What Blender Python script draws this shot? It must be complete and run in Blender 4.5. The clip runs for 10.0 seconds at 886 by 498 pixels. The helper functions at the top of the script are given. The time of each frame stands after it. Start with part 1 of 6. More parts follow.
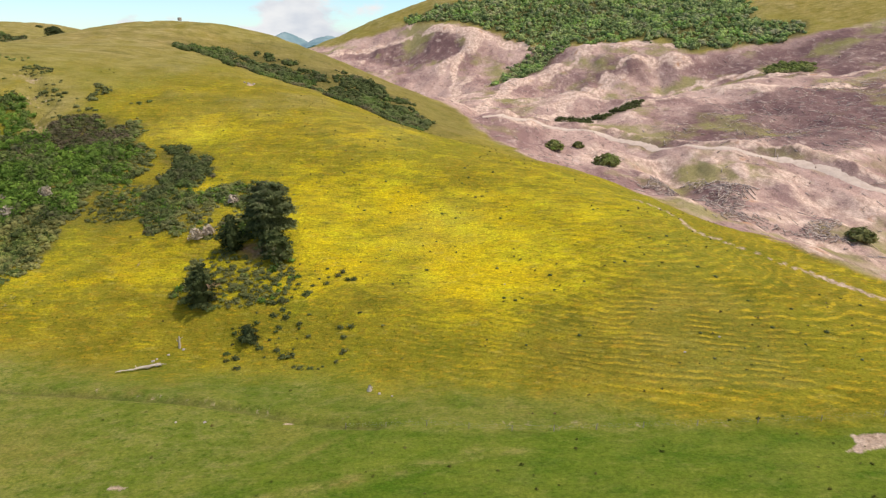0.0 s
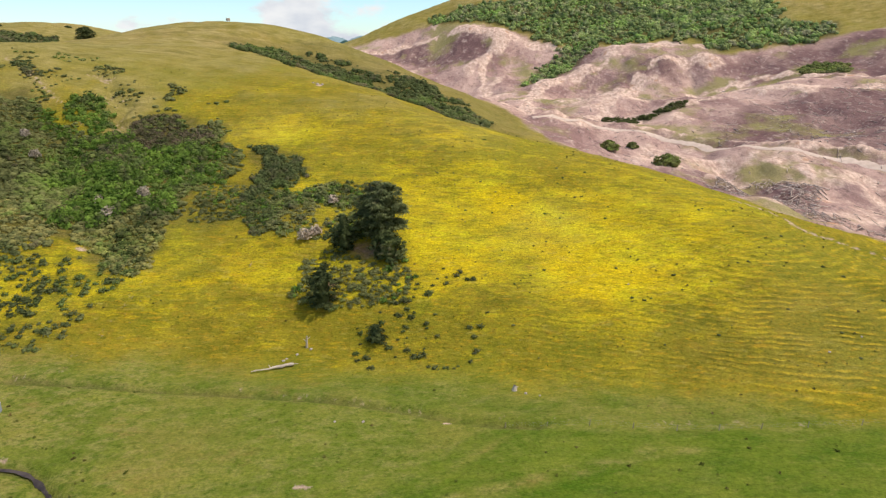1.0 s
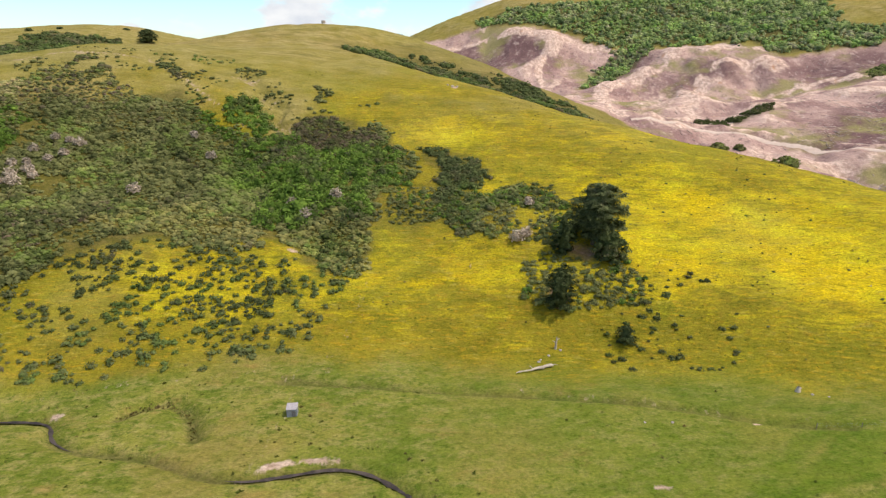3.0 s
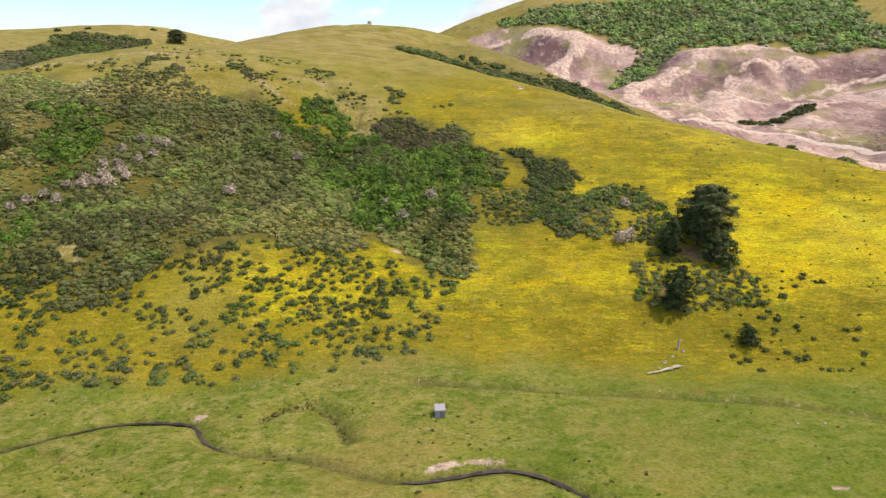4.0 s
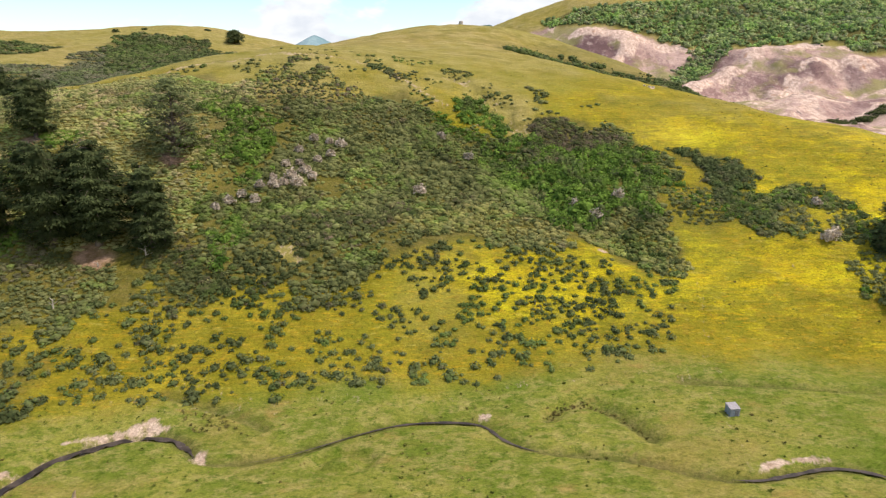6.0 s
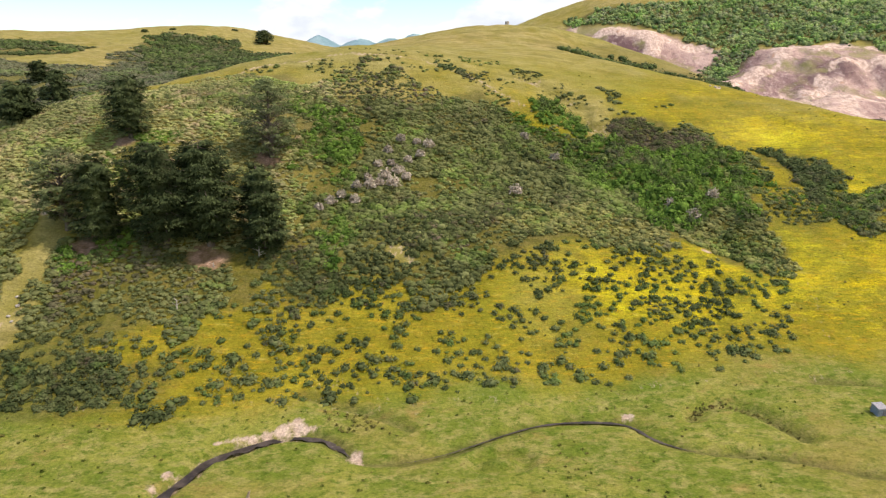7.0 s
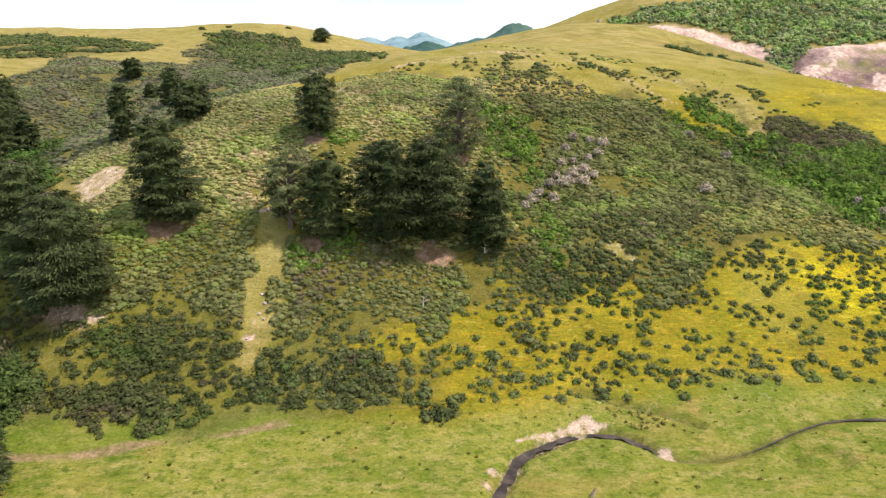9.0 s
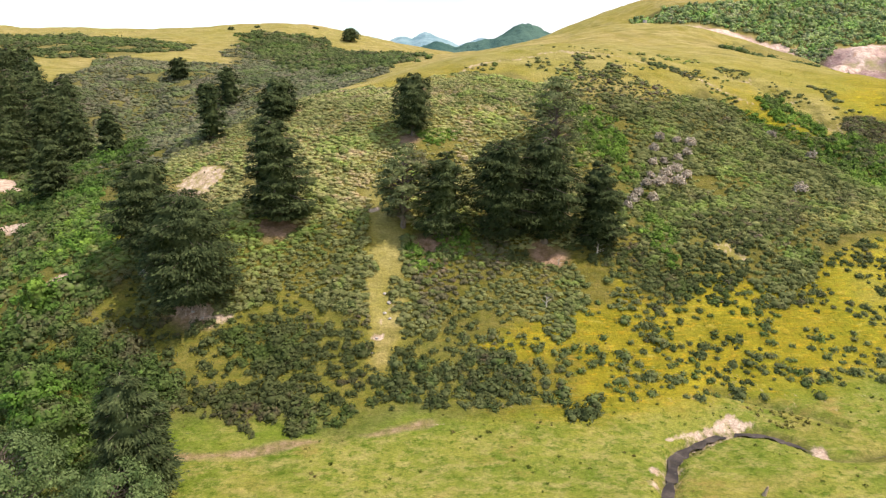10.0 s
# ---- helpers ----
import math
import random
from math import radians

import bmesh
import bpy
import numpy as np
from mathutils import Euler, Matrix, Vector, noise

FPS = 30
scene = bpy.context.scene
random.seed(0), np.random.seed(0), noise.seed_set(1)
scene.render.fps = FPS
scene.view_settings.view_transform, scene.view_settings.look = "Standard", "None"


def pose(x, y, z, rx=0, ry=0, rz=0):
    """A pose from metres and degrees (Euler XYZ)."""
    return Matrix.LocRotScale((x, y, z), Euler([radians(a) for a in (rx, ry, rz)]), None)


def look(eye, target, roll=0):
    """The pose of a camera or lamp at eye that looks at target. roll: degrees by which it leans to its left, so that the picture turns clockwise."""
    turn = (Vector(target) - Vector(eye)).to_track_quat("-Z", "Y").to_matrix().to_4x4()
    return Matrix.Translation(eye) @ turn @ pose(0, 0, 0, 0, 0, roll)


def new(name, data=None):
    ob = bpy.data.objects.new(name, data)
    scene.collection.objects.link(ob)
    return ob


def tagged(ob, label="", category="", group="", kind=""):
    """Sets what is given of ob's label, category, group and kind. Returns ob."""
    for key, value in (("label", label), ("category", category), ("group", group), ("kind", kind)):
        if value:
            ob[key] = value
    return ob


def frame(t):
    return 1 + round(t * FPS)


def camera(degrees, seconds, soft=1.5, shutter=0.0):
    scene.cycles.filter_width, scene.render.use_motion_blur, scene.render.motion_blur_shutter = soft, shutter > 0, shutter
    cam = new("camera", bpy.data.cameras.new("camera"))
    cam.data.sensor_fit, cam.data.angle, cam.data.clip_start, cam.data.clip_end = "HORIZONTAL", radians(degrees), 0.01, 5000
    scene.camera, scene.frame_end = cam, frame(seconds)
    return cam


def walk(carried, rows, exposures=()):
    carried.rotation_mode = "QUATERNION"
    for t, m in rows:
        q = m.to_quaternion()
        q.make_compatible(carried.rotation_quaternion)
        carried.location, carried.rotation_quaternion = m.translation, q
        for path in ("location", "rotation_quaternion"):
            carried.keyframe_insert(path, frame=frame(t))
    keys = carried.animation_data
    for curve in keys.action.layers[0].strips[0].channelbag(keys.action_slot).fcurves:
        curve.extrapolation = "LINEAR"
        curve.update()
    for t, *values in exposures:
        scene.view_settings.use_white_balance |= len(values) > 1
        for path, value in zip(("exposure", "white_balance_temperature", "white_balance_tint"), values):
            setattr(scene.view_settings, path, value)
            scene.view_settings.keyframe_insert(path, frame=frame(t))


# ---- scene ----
cam = camera(70.0, 10.0, soft=1.3)
METRES, EYE, TILT, LEAN, TURN = 220.0, 51.0, -17.7, -1.47, 0.0
ROWS = [
    (0.0, 0.0, 0.0, 0.0, 0.01, 0.23, 1.47),
    (0.5, -0.0511, -0.0004, 0.0011, 0.02, 0.28, 1.47),
    (1.0, -0.1015, -0.0008, 0.0021, 0.04, 0.28, 1.44),
    (1.5, -0.151, -0.0015, 0.0032, 0.11, 0.39, 1.42),
    (2.0, -0.2005, -0.0022, 0.0041, 0.17, 0.49, 1.41),
    (2.5, -0.2502, -0.0025, 0.005, 0.2, 0.47, 1.39),
    (4.0, -0.3997, -0.0045, 0.0095, 0.13, 0.5, 1.36),
    (4.5, -0.449, -0.0049, 0.0107, 0.13, 0.45, 1.42),
    (5.0, -0.4991, -0.0054, 0.012, 0.11, 0.43, 1.46),
    (5.5, -0.5482, -0.006, 0.0129, 0.11, 0.48, 1.5),
    (7.0, -0.698, -0.0074, 0.0173, 0.04, 0.47, 1.53),
    (7.5, -0.7483, -0.0076, 0.0185, 0.02, 0.36, 1.54),
    (8.0, -0.7987, -0.0077, 0.0198, -0.02, 0.27, 1.53),
    (8.5, -0.8489, -0.0082, 0.021, -0.08, 0.28, 1.5),
    (9.0, -0.8989, -0.0084, 0.0221, -0.14, 0.31, 1.5),
    (9.5, -0.9496, -0.0088, 0.0234, -0.18, 0.34, 1.49),
    (10.0, -0.9997, -0.0089, 0.0242, -0.22, 0.33, 1.48),
]
walk(cam, [(t, pose(0, 0, EYE, TILT, LEAN, TURN) @ pose(METRES * x, METRES * y, METRES * z, 90 + pitch, roll, yaw)) for t, x, y, z, yaw, pitch, roll in ROWS],
     exposures=[(0.0, 0.06), (2.5, 0.16), (5.0, 0.29), (7.5, 0.46), (10.0, 0.74)])

# ---- sky and sun ----
SUN_FROM = Vector((0.75, -0.12, 1.40)).normalized()
sun = new("sun", bpy.data.lights.new("sun", "SUN"))
sun.data.energy, sun.data.angle, sun.data.color = 3.35, radians(0.6), (1.0, 0.90, 0.83)
sun.matrix_world = look(SUN_FROM * 400, (0, 0, 0))

world = bpy.data.worlds.new("sky")
scene.world = world
world.use_nodes = True
wt = world.node_tree
wt.nodes.clear()


def wnode(kind, **inputs):
    n = wt.nodes.new(kind)
    for key, value in inputs.items():
        n.inputs[key].default_value = value
    return n


sky = wnode("ShaderNodeTexSky")
sky.sky_type, sky.sun_disc = "NISHITA", False
sky.sun_elevation, sky.sun_rotation = math.asin(SUN_FROM.z), math.atan2(SUN_FROM.x, SUN_FROM.y)
sky.altitude, sky.air_density, sky.dust_density, sky.ozone_density = 200, 1.0, 0.4, 2.0
coord = wnode("ShaderNodeTexCoord")


def sky_noise(scale, detail, rough, shift):
    place = wnode("ShaderNodeMapping", Scale=(1.0, 1.0, 2.1), Location=shift)
    n = wnode("ShaderNodeTexNoise", Scale=scale, Detail=detail, Roughness=rough)
    wt.links.new(coord.outputs["Generated"], place.inputs["Vector"])
    wt.links.new(place.outputs[0], n.inputs["Vector"])
    return n.outputs[0]


def sky_span(value, lo, hi, a=0.0, b=1.0):
    n = wnode("ShaderNodeMapRange")
    n.interpolation_type = "SMOOTHSTEP"
    wt.links.new(value, n.inputs[0])
    for i, v in zip((1, 2, 3, 4), (lo, hi, a, b)):
        n.inputs[i].default_value = v
    return n.outputs[0]


def sky_mix(fac, a, b, how="MIX"):
    n = wt.nodes.new("ShaderNodeMix")
    n.data_type, n.blend_type = "RGBA", how
    for socket, value in zip((n.inputs[0], n.inputs[6], n.inputs[7]), (fac, a, b)):
        if isinstance(value, bpy.types.NodeSocket):
            wt.links.new(value, socket)
        else:
            socket.default_value = value
    return n.outputs[2]


# puffy clouds, gathering towards the sun's side, white above and grey-blue below
turn = wnode("ShaderNodeSeparateXYZ")
wt.links.new(coord.outputs["Generated"], turn.inputs[0])
gain = wnode("ShaderNodeMath")
gain.operation = "MULTIPLY_ADD"
gain.inputs[1].default_value, gain.inputs[2].default_value = 0.26, 0.085
wt.links.new(turn.outputs[0], gain.inputs[0])
heap = wnode("ShaderNodeMath")
wt.links.new(sky_noise(5.2, 9.0, 0.52, (0.35, 0.1, 0.0)), heap.inputs[0])
wt.links.new(gain.outputs[0], heap.inputs[1])
cover = sky_span(heap.outputs[0], 0.49, 0.56)
white = sky_mix(sky_span(sky_noise(7.0, 5.0, 0.5, (2.3, 0.4, 0.12)), 0.46, 0.66), (5.1, 5.15, 5.2, 1), (3.6, 3.85, 4.3, 1))
blue = sky_mix(1.0, sky.outputs[0], (0.80, 0.93, 1.0, 1), "MULTIPLY")
air = wnode("ShaderNodeBackground", Strength=0.165)
sink = wnode("ShaderNodeOutputWorld")
wt.links.new(sky_mix(cover, blue, white), air.inputs[0])
wt.links.new(air.outputs[0], sink.inputs[0])


# ---- materials ----
class Paint:
    """A small builder for one node material."""

    def __init__(self, name, rough=0.8, spec=0.2, metal=0.0):
        self.mat = bpy.data.materials.new(name)
        self.mat.use_nodes = True
        self.t = self.mat.node_tree
        self.bsdf = self.t.nodes["Principled BSDF"]
        self.bsdf.inputs["Roughness"].default_value = rough
        self.bsdf.inputs["Specular IOR Level"].default_value = spec
        self.bsdf.inputs["Metallic"].default_value = metal
        self.pos = self.t.nodes.new("ShaderNodeNewGeometry").outputs["Position"]

    def put(self, socket, value):
        if isinstance(value, bpy.types.NodeSocket):
            self.t.links.new(value, socket)
        else:
            socket.default_value = (*value, 1) if isinstance(value, tuple) and len(value) == 3 and socket.type == "RGBA" else value

    def noise(self, scale, detail=4.0, rough=0.6, stretch=None, shift=0.0):
        n = self.t.nodes.new("ShaderNodeTexNoise")
        m = self.t.nodes.new("ShaderNodeMapping")
        m.inputs["Scale"].default_value = stretch or (1, 1, 1)
        m.inputs["Location"].default_value = (shift, shift * 0.7, shift * 1.3)
        self.t.links.new(self.pos, m.inputs["Vector"])
        self.t.links.new(m.outputs[0], n.inputs["Vector"])
        n.inputs["Scale"].default_value, n.inputs["Detail"].default_value, n.inputs["Roughness"].default_value = scale, detail, rough
        return n.outputs[0]

    def span(self, value, lo, hi, a=0.0, b=1.0):
        n = self.t.nodes.new("ShaderNodeMapRange")
        self.put(n.inputs[0], value)
        for i, v in zip((1, 2, 3, 4), (lo, hi, a, b)):
            self.put(n.inputs[i], v)
        return n.outputs[0]

    def calc(self, op, a, b=0.0):
        n = self.t.nodes.new("ShaderNodeMath")
        n.operation, n.use_clamp = op, False
        self.put(n.inputs[0], a)
        self.put(n.inputs[1], b)
        return n.outputs[0]

    def mix(self, fac, a, b, how="MIX"):
        n = self.t.nodes.new("ShaderNodeMix")
        n.data_type, n.blend_type = "RGBA", how
        self.put(n.inputs[0], fac)
        self.put(n.inputs[6], a)
        self.put(n.inputs[7], b)
        return n.outputs[2]

    def layer(self, name):
        n = self.t.nodes.new("ShaderNodeAttribute")
        n.attribute_name = name
        return n.outputs["Fac"]

    def island(self):
        return self.t.nodes.new("ShaderNodeNewGeometry").outputs["Random Per Island"]

    def each(self):
        return self.t.nodes.new("ShaderNodeObjectInfo").outputs["Random"]

    def bump(self, height, strength=0.5, distance=0.1):
        n = self.t.nodes.new("ShaderNodeBump")
        n.inputs["Strength"].default_value, n.inputs["Distance"].default_value = strength, distance
        self.t.links.new(height, n.inputs["Height"])
        self.t.links.new(n.outputs[0], self.bsdf.inputs["Normal"])

    def done(self, colour):
        self.put(self.bsdf.inputs["Base Color"], colour)
        return self.mat


def foliage(name, dark, light, odd, island=0.45, clump=0.7, odd_share=0.5, fresh=0.0):
    """Leaves: two greens from plant to plant, an odd tone in patches, each leaf a little lighter or darker."""
    p = Paint(name, 0.8, 0.03)
    c = p.mix(p.span(p.noise(clump, 2), 0.36, 0.64), dark, light)
    patch = p.calc("ADD", p.calc("MULTIPLY", p.noise(0.09, 3, shift=17.0), 0.55), p.calc("MULTIPLY", p.noise(clump * 0.8, 2, shift=51.0), 0.45))
    c = p.mix(p.span(patch, 0.66 - 0.3 * odd_share, 0.78 - 0.3 * odd_share, 0.0, 0.9), c, odd)
    if fresh:
        c = p.mix(p.span(p.calc("ADD", p.calc("MULTIPLY", p.noise(0.06, 4, 0.6, shift=131.0), 0.6), p.calc("MULTIPLY", p.noise(0.45, 3, shift=95.0), 0.4)), 0.50, 0.62, 0.0, fresh), c, tuple(q * k for q, k in zip(light, (0.86, 1.22, 0.62))))
    c = p.mix(p.island(), p.mix(1.0, c, (1 - island * 0.6,) * 3, "MULTIPLY"), p.mix(1.0, c, (1 + island, 1 + island, 1 + island * 0.8), "MULTIPLY"))
    c = p.mix(p.span(p.noise(0.045, 4, 0.6, shift=77.0), 0.38, 0.62), p.mix(1.0, c, (0.74, 0.76, 0.74), "MULTIPLY"), p.mix(1.0, c, (1.16, 1.14, 1.1), "MULTIPLY"))
    p.put(p.bsdf.inputs["Base Color"], c)
    thin = p.t.nodes.new("ShaderNodeBsdfTranslucent")
    p.put(thin.inputs["Color"], c)
    both = p.t.nodes.new("ShaderNodeMixShader")
    both.inputs[0].default_value = 0.30
    out = p.t.nodes["Material Output"]
    p.t.links.new(p.bsdf.outputs[0], both.inputs[1])
    p.t.links.new(thin.outputs[0], both.inputs[2])
    p.t.links.new(both.outputs[0], out.inputs[0])
    return p.mat


def bark_like(name, dark, light, scale=3.0, rough=0.9):
    p = Paint(name, rough, 0.15)
    g = p.noise(scale, 6, 0.65, (1, 1, 0.3))
    p.bump(g, 0.6, 0.05)
    return p.done(p.mix(p.span(g, 0.35, 0.65), p.mix(p.span(p.noise(0.6), 0.4, 0.6), dark, light), light))


SCRUB = foliage("scrub_leaves", (0.118, 0.132, 0.048), (0.236, 0.240, 0.096), (0.225, 0.176, 0.104), 0.18, 0.5, 0.30, 0.7)
# dark shrubs; also carries painted cloud shade over DARK_BAND and SLOPE_FOOT
SCRUB_DARK = foliage("gorse_leaves", (0.064, 0.078, 0.030), (0.126, 0.138, 0.054), (0.148, 0.110, 0.070), 0.2, 0.6, 0.4, 0.5)
SCRUB_BROWN = foliage("brown_scrub_leaves", (0.104, 0.096, 0.052), (0.178, 0.158, 0.088), (0.205, 0.150, 0.108), 0.2, 0.5, 0.6, 0.35)
SCRUB_LIGHT = foliage("light_scrub_leaves", (0.196, 0.190, 0.064), (0.345, 0.318, 0.118), (0.310, 0.235, 0.128), 0.2, 0.5, 0.35, 0.4)
GORSE = foliage("slope_gorse_leaves", (0.078, 0.098, 0.038), (0.165, 0.180, 0.074), (0.180, 0.142, 0.090), 0.22, 0.6, 0.32, 0.6)
SCRUB_PALE = foliage("pale_scrub_leaves", (0.235, 0.250, 0.092), (0.420, 0.390, 0.170), (0.490, 0.370, 0.225), 0.2, 0.5, 0.5, 0.6)
SCRUB_GREY = foliage("grey_scrub_leaves", (0.118, 0.126, 0.070), (0.200, 0.196, 0.118), (0.235, 0.200, 0.148), 0.2, 0.5, 0.5, 0.7)
BUSH_DARK = foliage("dark_bush_leaves", (0.052, 0.082, 0.024), (0.130, 0.176, 0.054), (0.165, 0.146, 0.080), 0.24, 0.4, 0.5, 0.9)
BUSH_GREEN = foliage("green_bush_leaves", (0.052, 0.100, 0.018), (0.205, 0.310, 0.056), (0.130, 0.148, 0.060), 0.30, 0.4, 0.48)
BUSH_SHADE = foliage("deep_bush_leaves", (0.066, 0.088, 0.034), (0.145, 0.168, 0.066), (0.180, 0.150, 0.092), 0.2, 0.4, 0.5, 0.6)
# far wood: leaf greens paled, distance haze put into the colour
WOOD_FAR = foliage("hazed_bush_leaves", (0.110, 0.168, 0.068), (0.375, 0.440, 0.172), (0.400, 0.375, 0.240), 0.25, 0.16, 0.5, 0.6)
PINE = foliage("pine_needles", (0.030, 0.043, 0.019), (0.108, 0.130, 0.054), (0.112, 0.118, 0.054), 0.28, 0.9, 0.3)
# grey needles of the thin pines; on round_tree a painted sunlit tone
PINE_GREY_LIT = foliage("grey_lit_needles", (0.080, 0.100, 0.044), (0.215, 0.236, 0.106), (0.220, 0.198, 0.116), 0.4, 0.7)
WILLOW = foliage("willow_leaves", (0.062, 0.096, 0.034), (0.175, 0.228, 0.090), (0.115, 0.150, 0.062), 0.3, 0.45)
TWIG_GREY = foliage("dead_grey_twigs", (0.340, 0.280, 0.235), (0.520, 0.440, 0.375), (0.360, 0.300, 0.230), 0.4, 0.8)
TUSSOCK = foliage("rank_grass", (0.130, 0.130, 0.034), (0.230, 0.205, 0.066), (0.200, 0.150, 0.070), 0.25, 0.3)
RUSH = foliage("rush_leaves", (0.078, 0.100, 0.018), (0.140, 0.150, 0.032), (0.190, 0.140, 0.055), 0.25, 0.3)
BARK = bark_like("pine_bark", (0.090, 0.066, 0.050), (0.180, 0.140, 0.110))
DEADWOOD = bark_like("bleached_wood", (0.310, 0.255, 0.200), (0.500, 0.430, 0.350))
SLASH = bark_like("felled_wood", (0.200, 0.145, 0.125), (0.470, 0.385, 0.330), 1.0)


def ground_paint():
    p = Paint("grassland", 0.95, 0.05)
    flower, logged, bare, dry, lush, litter, terrace, paddock, under, slash = (p.layer(k) for k in LAYERS)
    wide, mid, fine, blade = p.noise(0.022, 4), p.noise(0.11, 5, 0.62, shift=5.0), p.noise(0.65, 5, 0.65, shift=9.0), p.noise(2.8, 6, 0.78, (0.7, 1.0, 1.2), 3.0)
    lie = p.noise(0.35, 5, 0.65, (0.35, 1.0, 1.0), 60.0)
    # pasture on the valley floor
    floor = p.mix(p.span(mid, 0.36, 0.64), (0.112, 0.142, 0.018), (0.206, 0.202, 0.038))
    floor = p.mix(p.span(p.noise(0.55, 6, 0.72, (0.6, 1, 1), 60.0), 0.46, 0.64, 0.0, 0.75), floor, (0.285, 0.240, 0.082))
    floor = p.mix(p.span(p.noise(0.9, 7, 0.75, (0.7, 1, 1), 71.0), 0.50, 0.62, 0.0, 0.85), floor, (0.066, 0.104, 0.010))
    floor = p.mix(p.span(p.noise(0.05, 5, 0.65, shift=81.0), 0.50, 0.66, 0.0, 0.50), floor, (0.255, 0.185, 0.052))
    floor = p.mix(p.span(p.noise(0.16, 6, 0.7, (0.6, 1, 1), 84.0), 0.57, 0.68, 0.0, 0.55), floor, (0.290, 0.180, 0.062))
    deep = p.mix(p.span(lie, 0.35, 0.68), (0.056, 0.108, 0.007), (0.136, 0.168, 0.018))
    deep = p.mix(p.span(p.noise(0.8, 6, 0.72, (0.5, 1, 1), 88.0), 0.54, 0.66, 0.0, 0.5), deep, (0.200, 0.205, 0.040))
    floor = p.mix(p.calc("MULTIPLY", paddock, p.span(mid, 0.3, 0.7, 1.0, 0.75)), floor, deep)
    # rough hill grass
    hill = p.mix(p.span(mid, 0.32, 0.66), (0.142, 0.126, 0.010), (0.262, 0.216, 0.018))
    hill = p.mix(p.span(fine, 0.50, 0.72, 0.0, 0.6), hill, (0.250, 0.150, 0.022))
    hill = p.mix(p.span(p.noise(0.3, 6, 0.68, (0.35, 0.9, 1.6), 91.0), 0.50, 0.66, 0.0, 0.55), hill, (0.098, 0.108, 0.009))
    hill = p.mix(p.span(p.noise(0.035, 5, 0.62, shift=53.0), 0.48, 0.60, 0.0, 0.35), hill, (0.195, 0.210, 0.018))
    # yellow flowers in drifts, streaked along the slope
    streak = p.noise(0.85, 6, 0.70, (0.35, 1.0, 2.2), 23.0)
    drift = p.calc("ADD", p.calc("MULTIPLY", p.noise(0.06, 5, 0.65, (0.8, 1, 1), 14.0), 0.36), p.calc("ADD", p.calc("MULTIPLY", p.noise(0.28, 6, 0.68, (0.5, 1, 1.5), 19.0), 0.36), p.calc("MULTIPLY", streak, 0.28)))
    lo = p.span(flower, 0.0, 1.0, 0.64, 0.30)
    bloom = p.span(drift, lo, p.calc("ADD", lo, 0.17))
    bloom = p.calc("MULTIPLY", bloom, p.span(blade, 0.32, 0.60, 0.45, 1.0))
    hill = p.mix(bloom, hill, p.mix(p.span(p.noise(0.07, 4, shift=27.0), 0.40, 0.60), (0.600, 0.440, 0.006), (0.560, 0.490, 0.014)))
    hill = p.mix(p.span(p.noise(0.9, 5, 0.7, (0.35, 1, 1.8), 44.0), 0.56, 0.70, 0.0, 0.6), hill, (0.360, 0.300, 0.060))
    hill = p.mix(p.span(p.noise(1.1, 4, 0.7, (0.5, 1, 1.5), 48.0), 0.57, 0.68, 0.0, 0.75), hill, (0.092, 0.098, 0.010))
    hill = p.mix(p.span(p.noise(1.3, 5, 0.72, (0.30, 1.0, 2.4), 35.0), 0.55, 0.63, 0.0, 0.50), hill, (0.430, 0.250, 0.014))
    hill = p.mix(p.span(p.noise(1.8, 3, 0.6, (0.8, 1.0, 1.0), 39.0), 0.64, 0.70, 0.0, 0.85), hill, (0.070, 0.084, 0.010))
    # sheep tracks, level lines across the slope
    wave = p.t.nodes.new("ShaderNodeTexWave")
    wave.wave_type, wave.bands_direction = "BANDS", "Z"
    wave.inputs["Scale"].default_value, wave.inputs["Distortion"].default_value = 0.62, 5.0
    wave.inputs["Detail"].default_value, wave.inputs["Detail Scale"].default_value = 3.0, 0.30
    p.t.links.new(p.pos, wave.inputs["Vector"])
    held = p.calc("MULTIPLY", terrace, p.span(p.noise(0.30, 5, 0.68, (0.5, 1, 1), 40.0), 0.40, 0.60))
    tread = p.calc("MULTIPLY", p.span(wave.outputs[1], 0.50, 0.90), held)
    # lips: yellow tufts, with their lit edges painted in as light lines
    lip = p.calc("MULTIPLY", p.span(wave.outputs[1], 0.42, 0.08), held)
    hill = p.mix(p.calc("MULTIPLY", tread, 0.42), hill, (0.100, 0.096, 0.009))
    dash = p.span(p.noise(0.9, 4, 0.7, (0.5, 1.0, 1.0), 43.0), 0.44, 0.56)
    hill = p.mix(p.calc("MULTIPLY", p.calc("MULTIPLY", lip, dash), 0.85), hill, (0.500, 0.350, 0.022))
    straw = p.mix(p.span(lie, 0.35, 0.68), (0.215, 0.168, 0.050), (0.365, 0.288, 0.122))
    straw = p.mix(p.span(p.noise(0.012, 4, shift=11.0), 0.42, 0.58, 0.0, 0.5), straw, (0.215, 0.200, 0.052))
    straw = p.mix(p.span(p.noise(0.22, 6, 0.72, (0.5, 1, 1.4), 73.0), 0.50, 0.64, 0.0, 0.75), straw, (0.135, 0.122, 0.030))
    hill = p.mix(p.calc("MULTIPLY", dry, p.span(mid, 0.3, 0.55, 0.5, 1.0)), hill, straw)
    c = p.mix(lush, hill, floor)
    # felled ground: mauve-brown slash, pale earth where it is scraped
    fell = p.mix(p.span(p.noise(0.03, 6, 0.66, (1, 0.6, 1), 21.0), 0.42, 0.60), (0.240, 0.148, 0.136), (0.475, 0.330, 0.278))
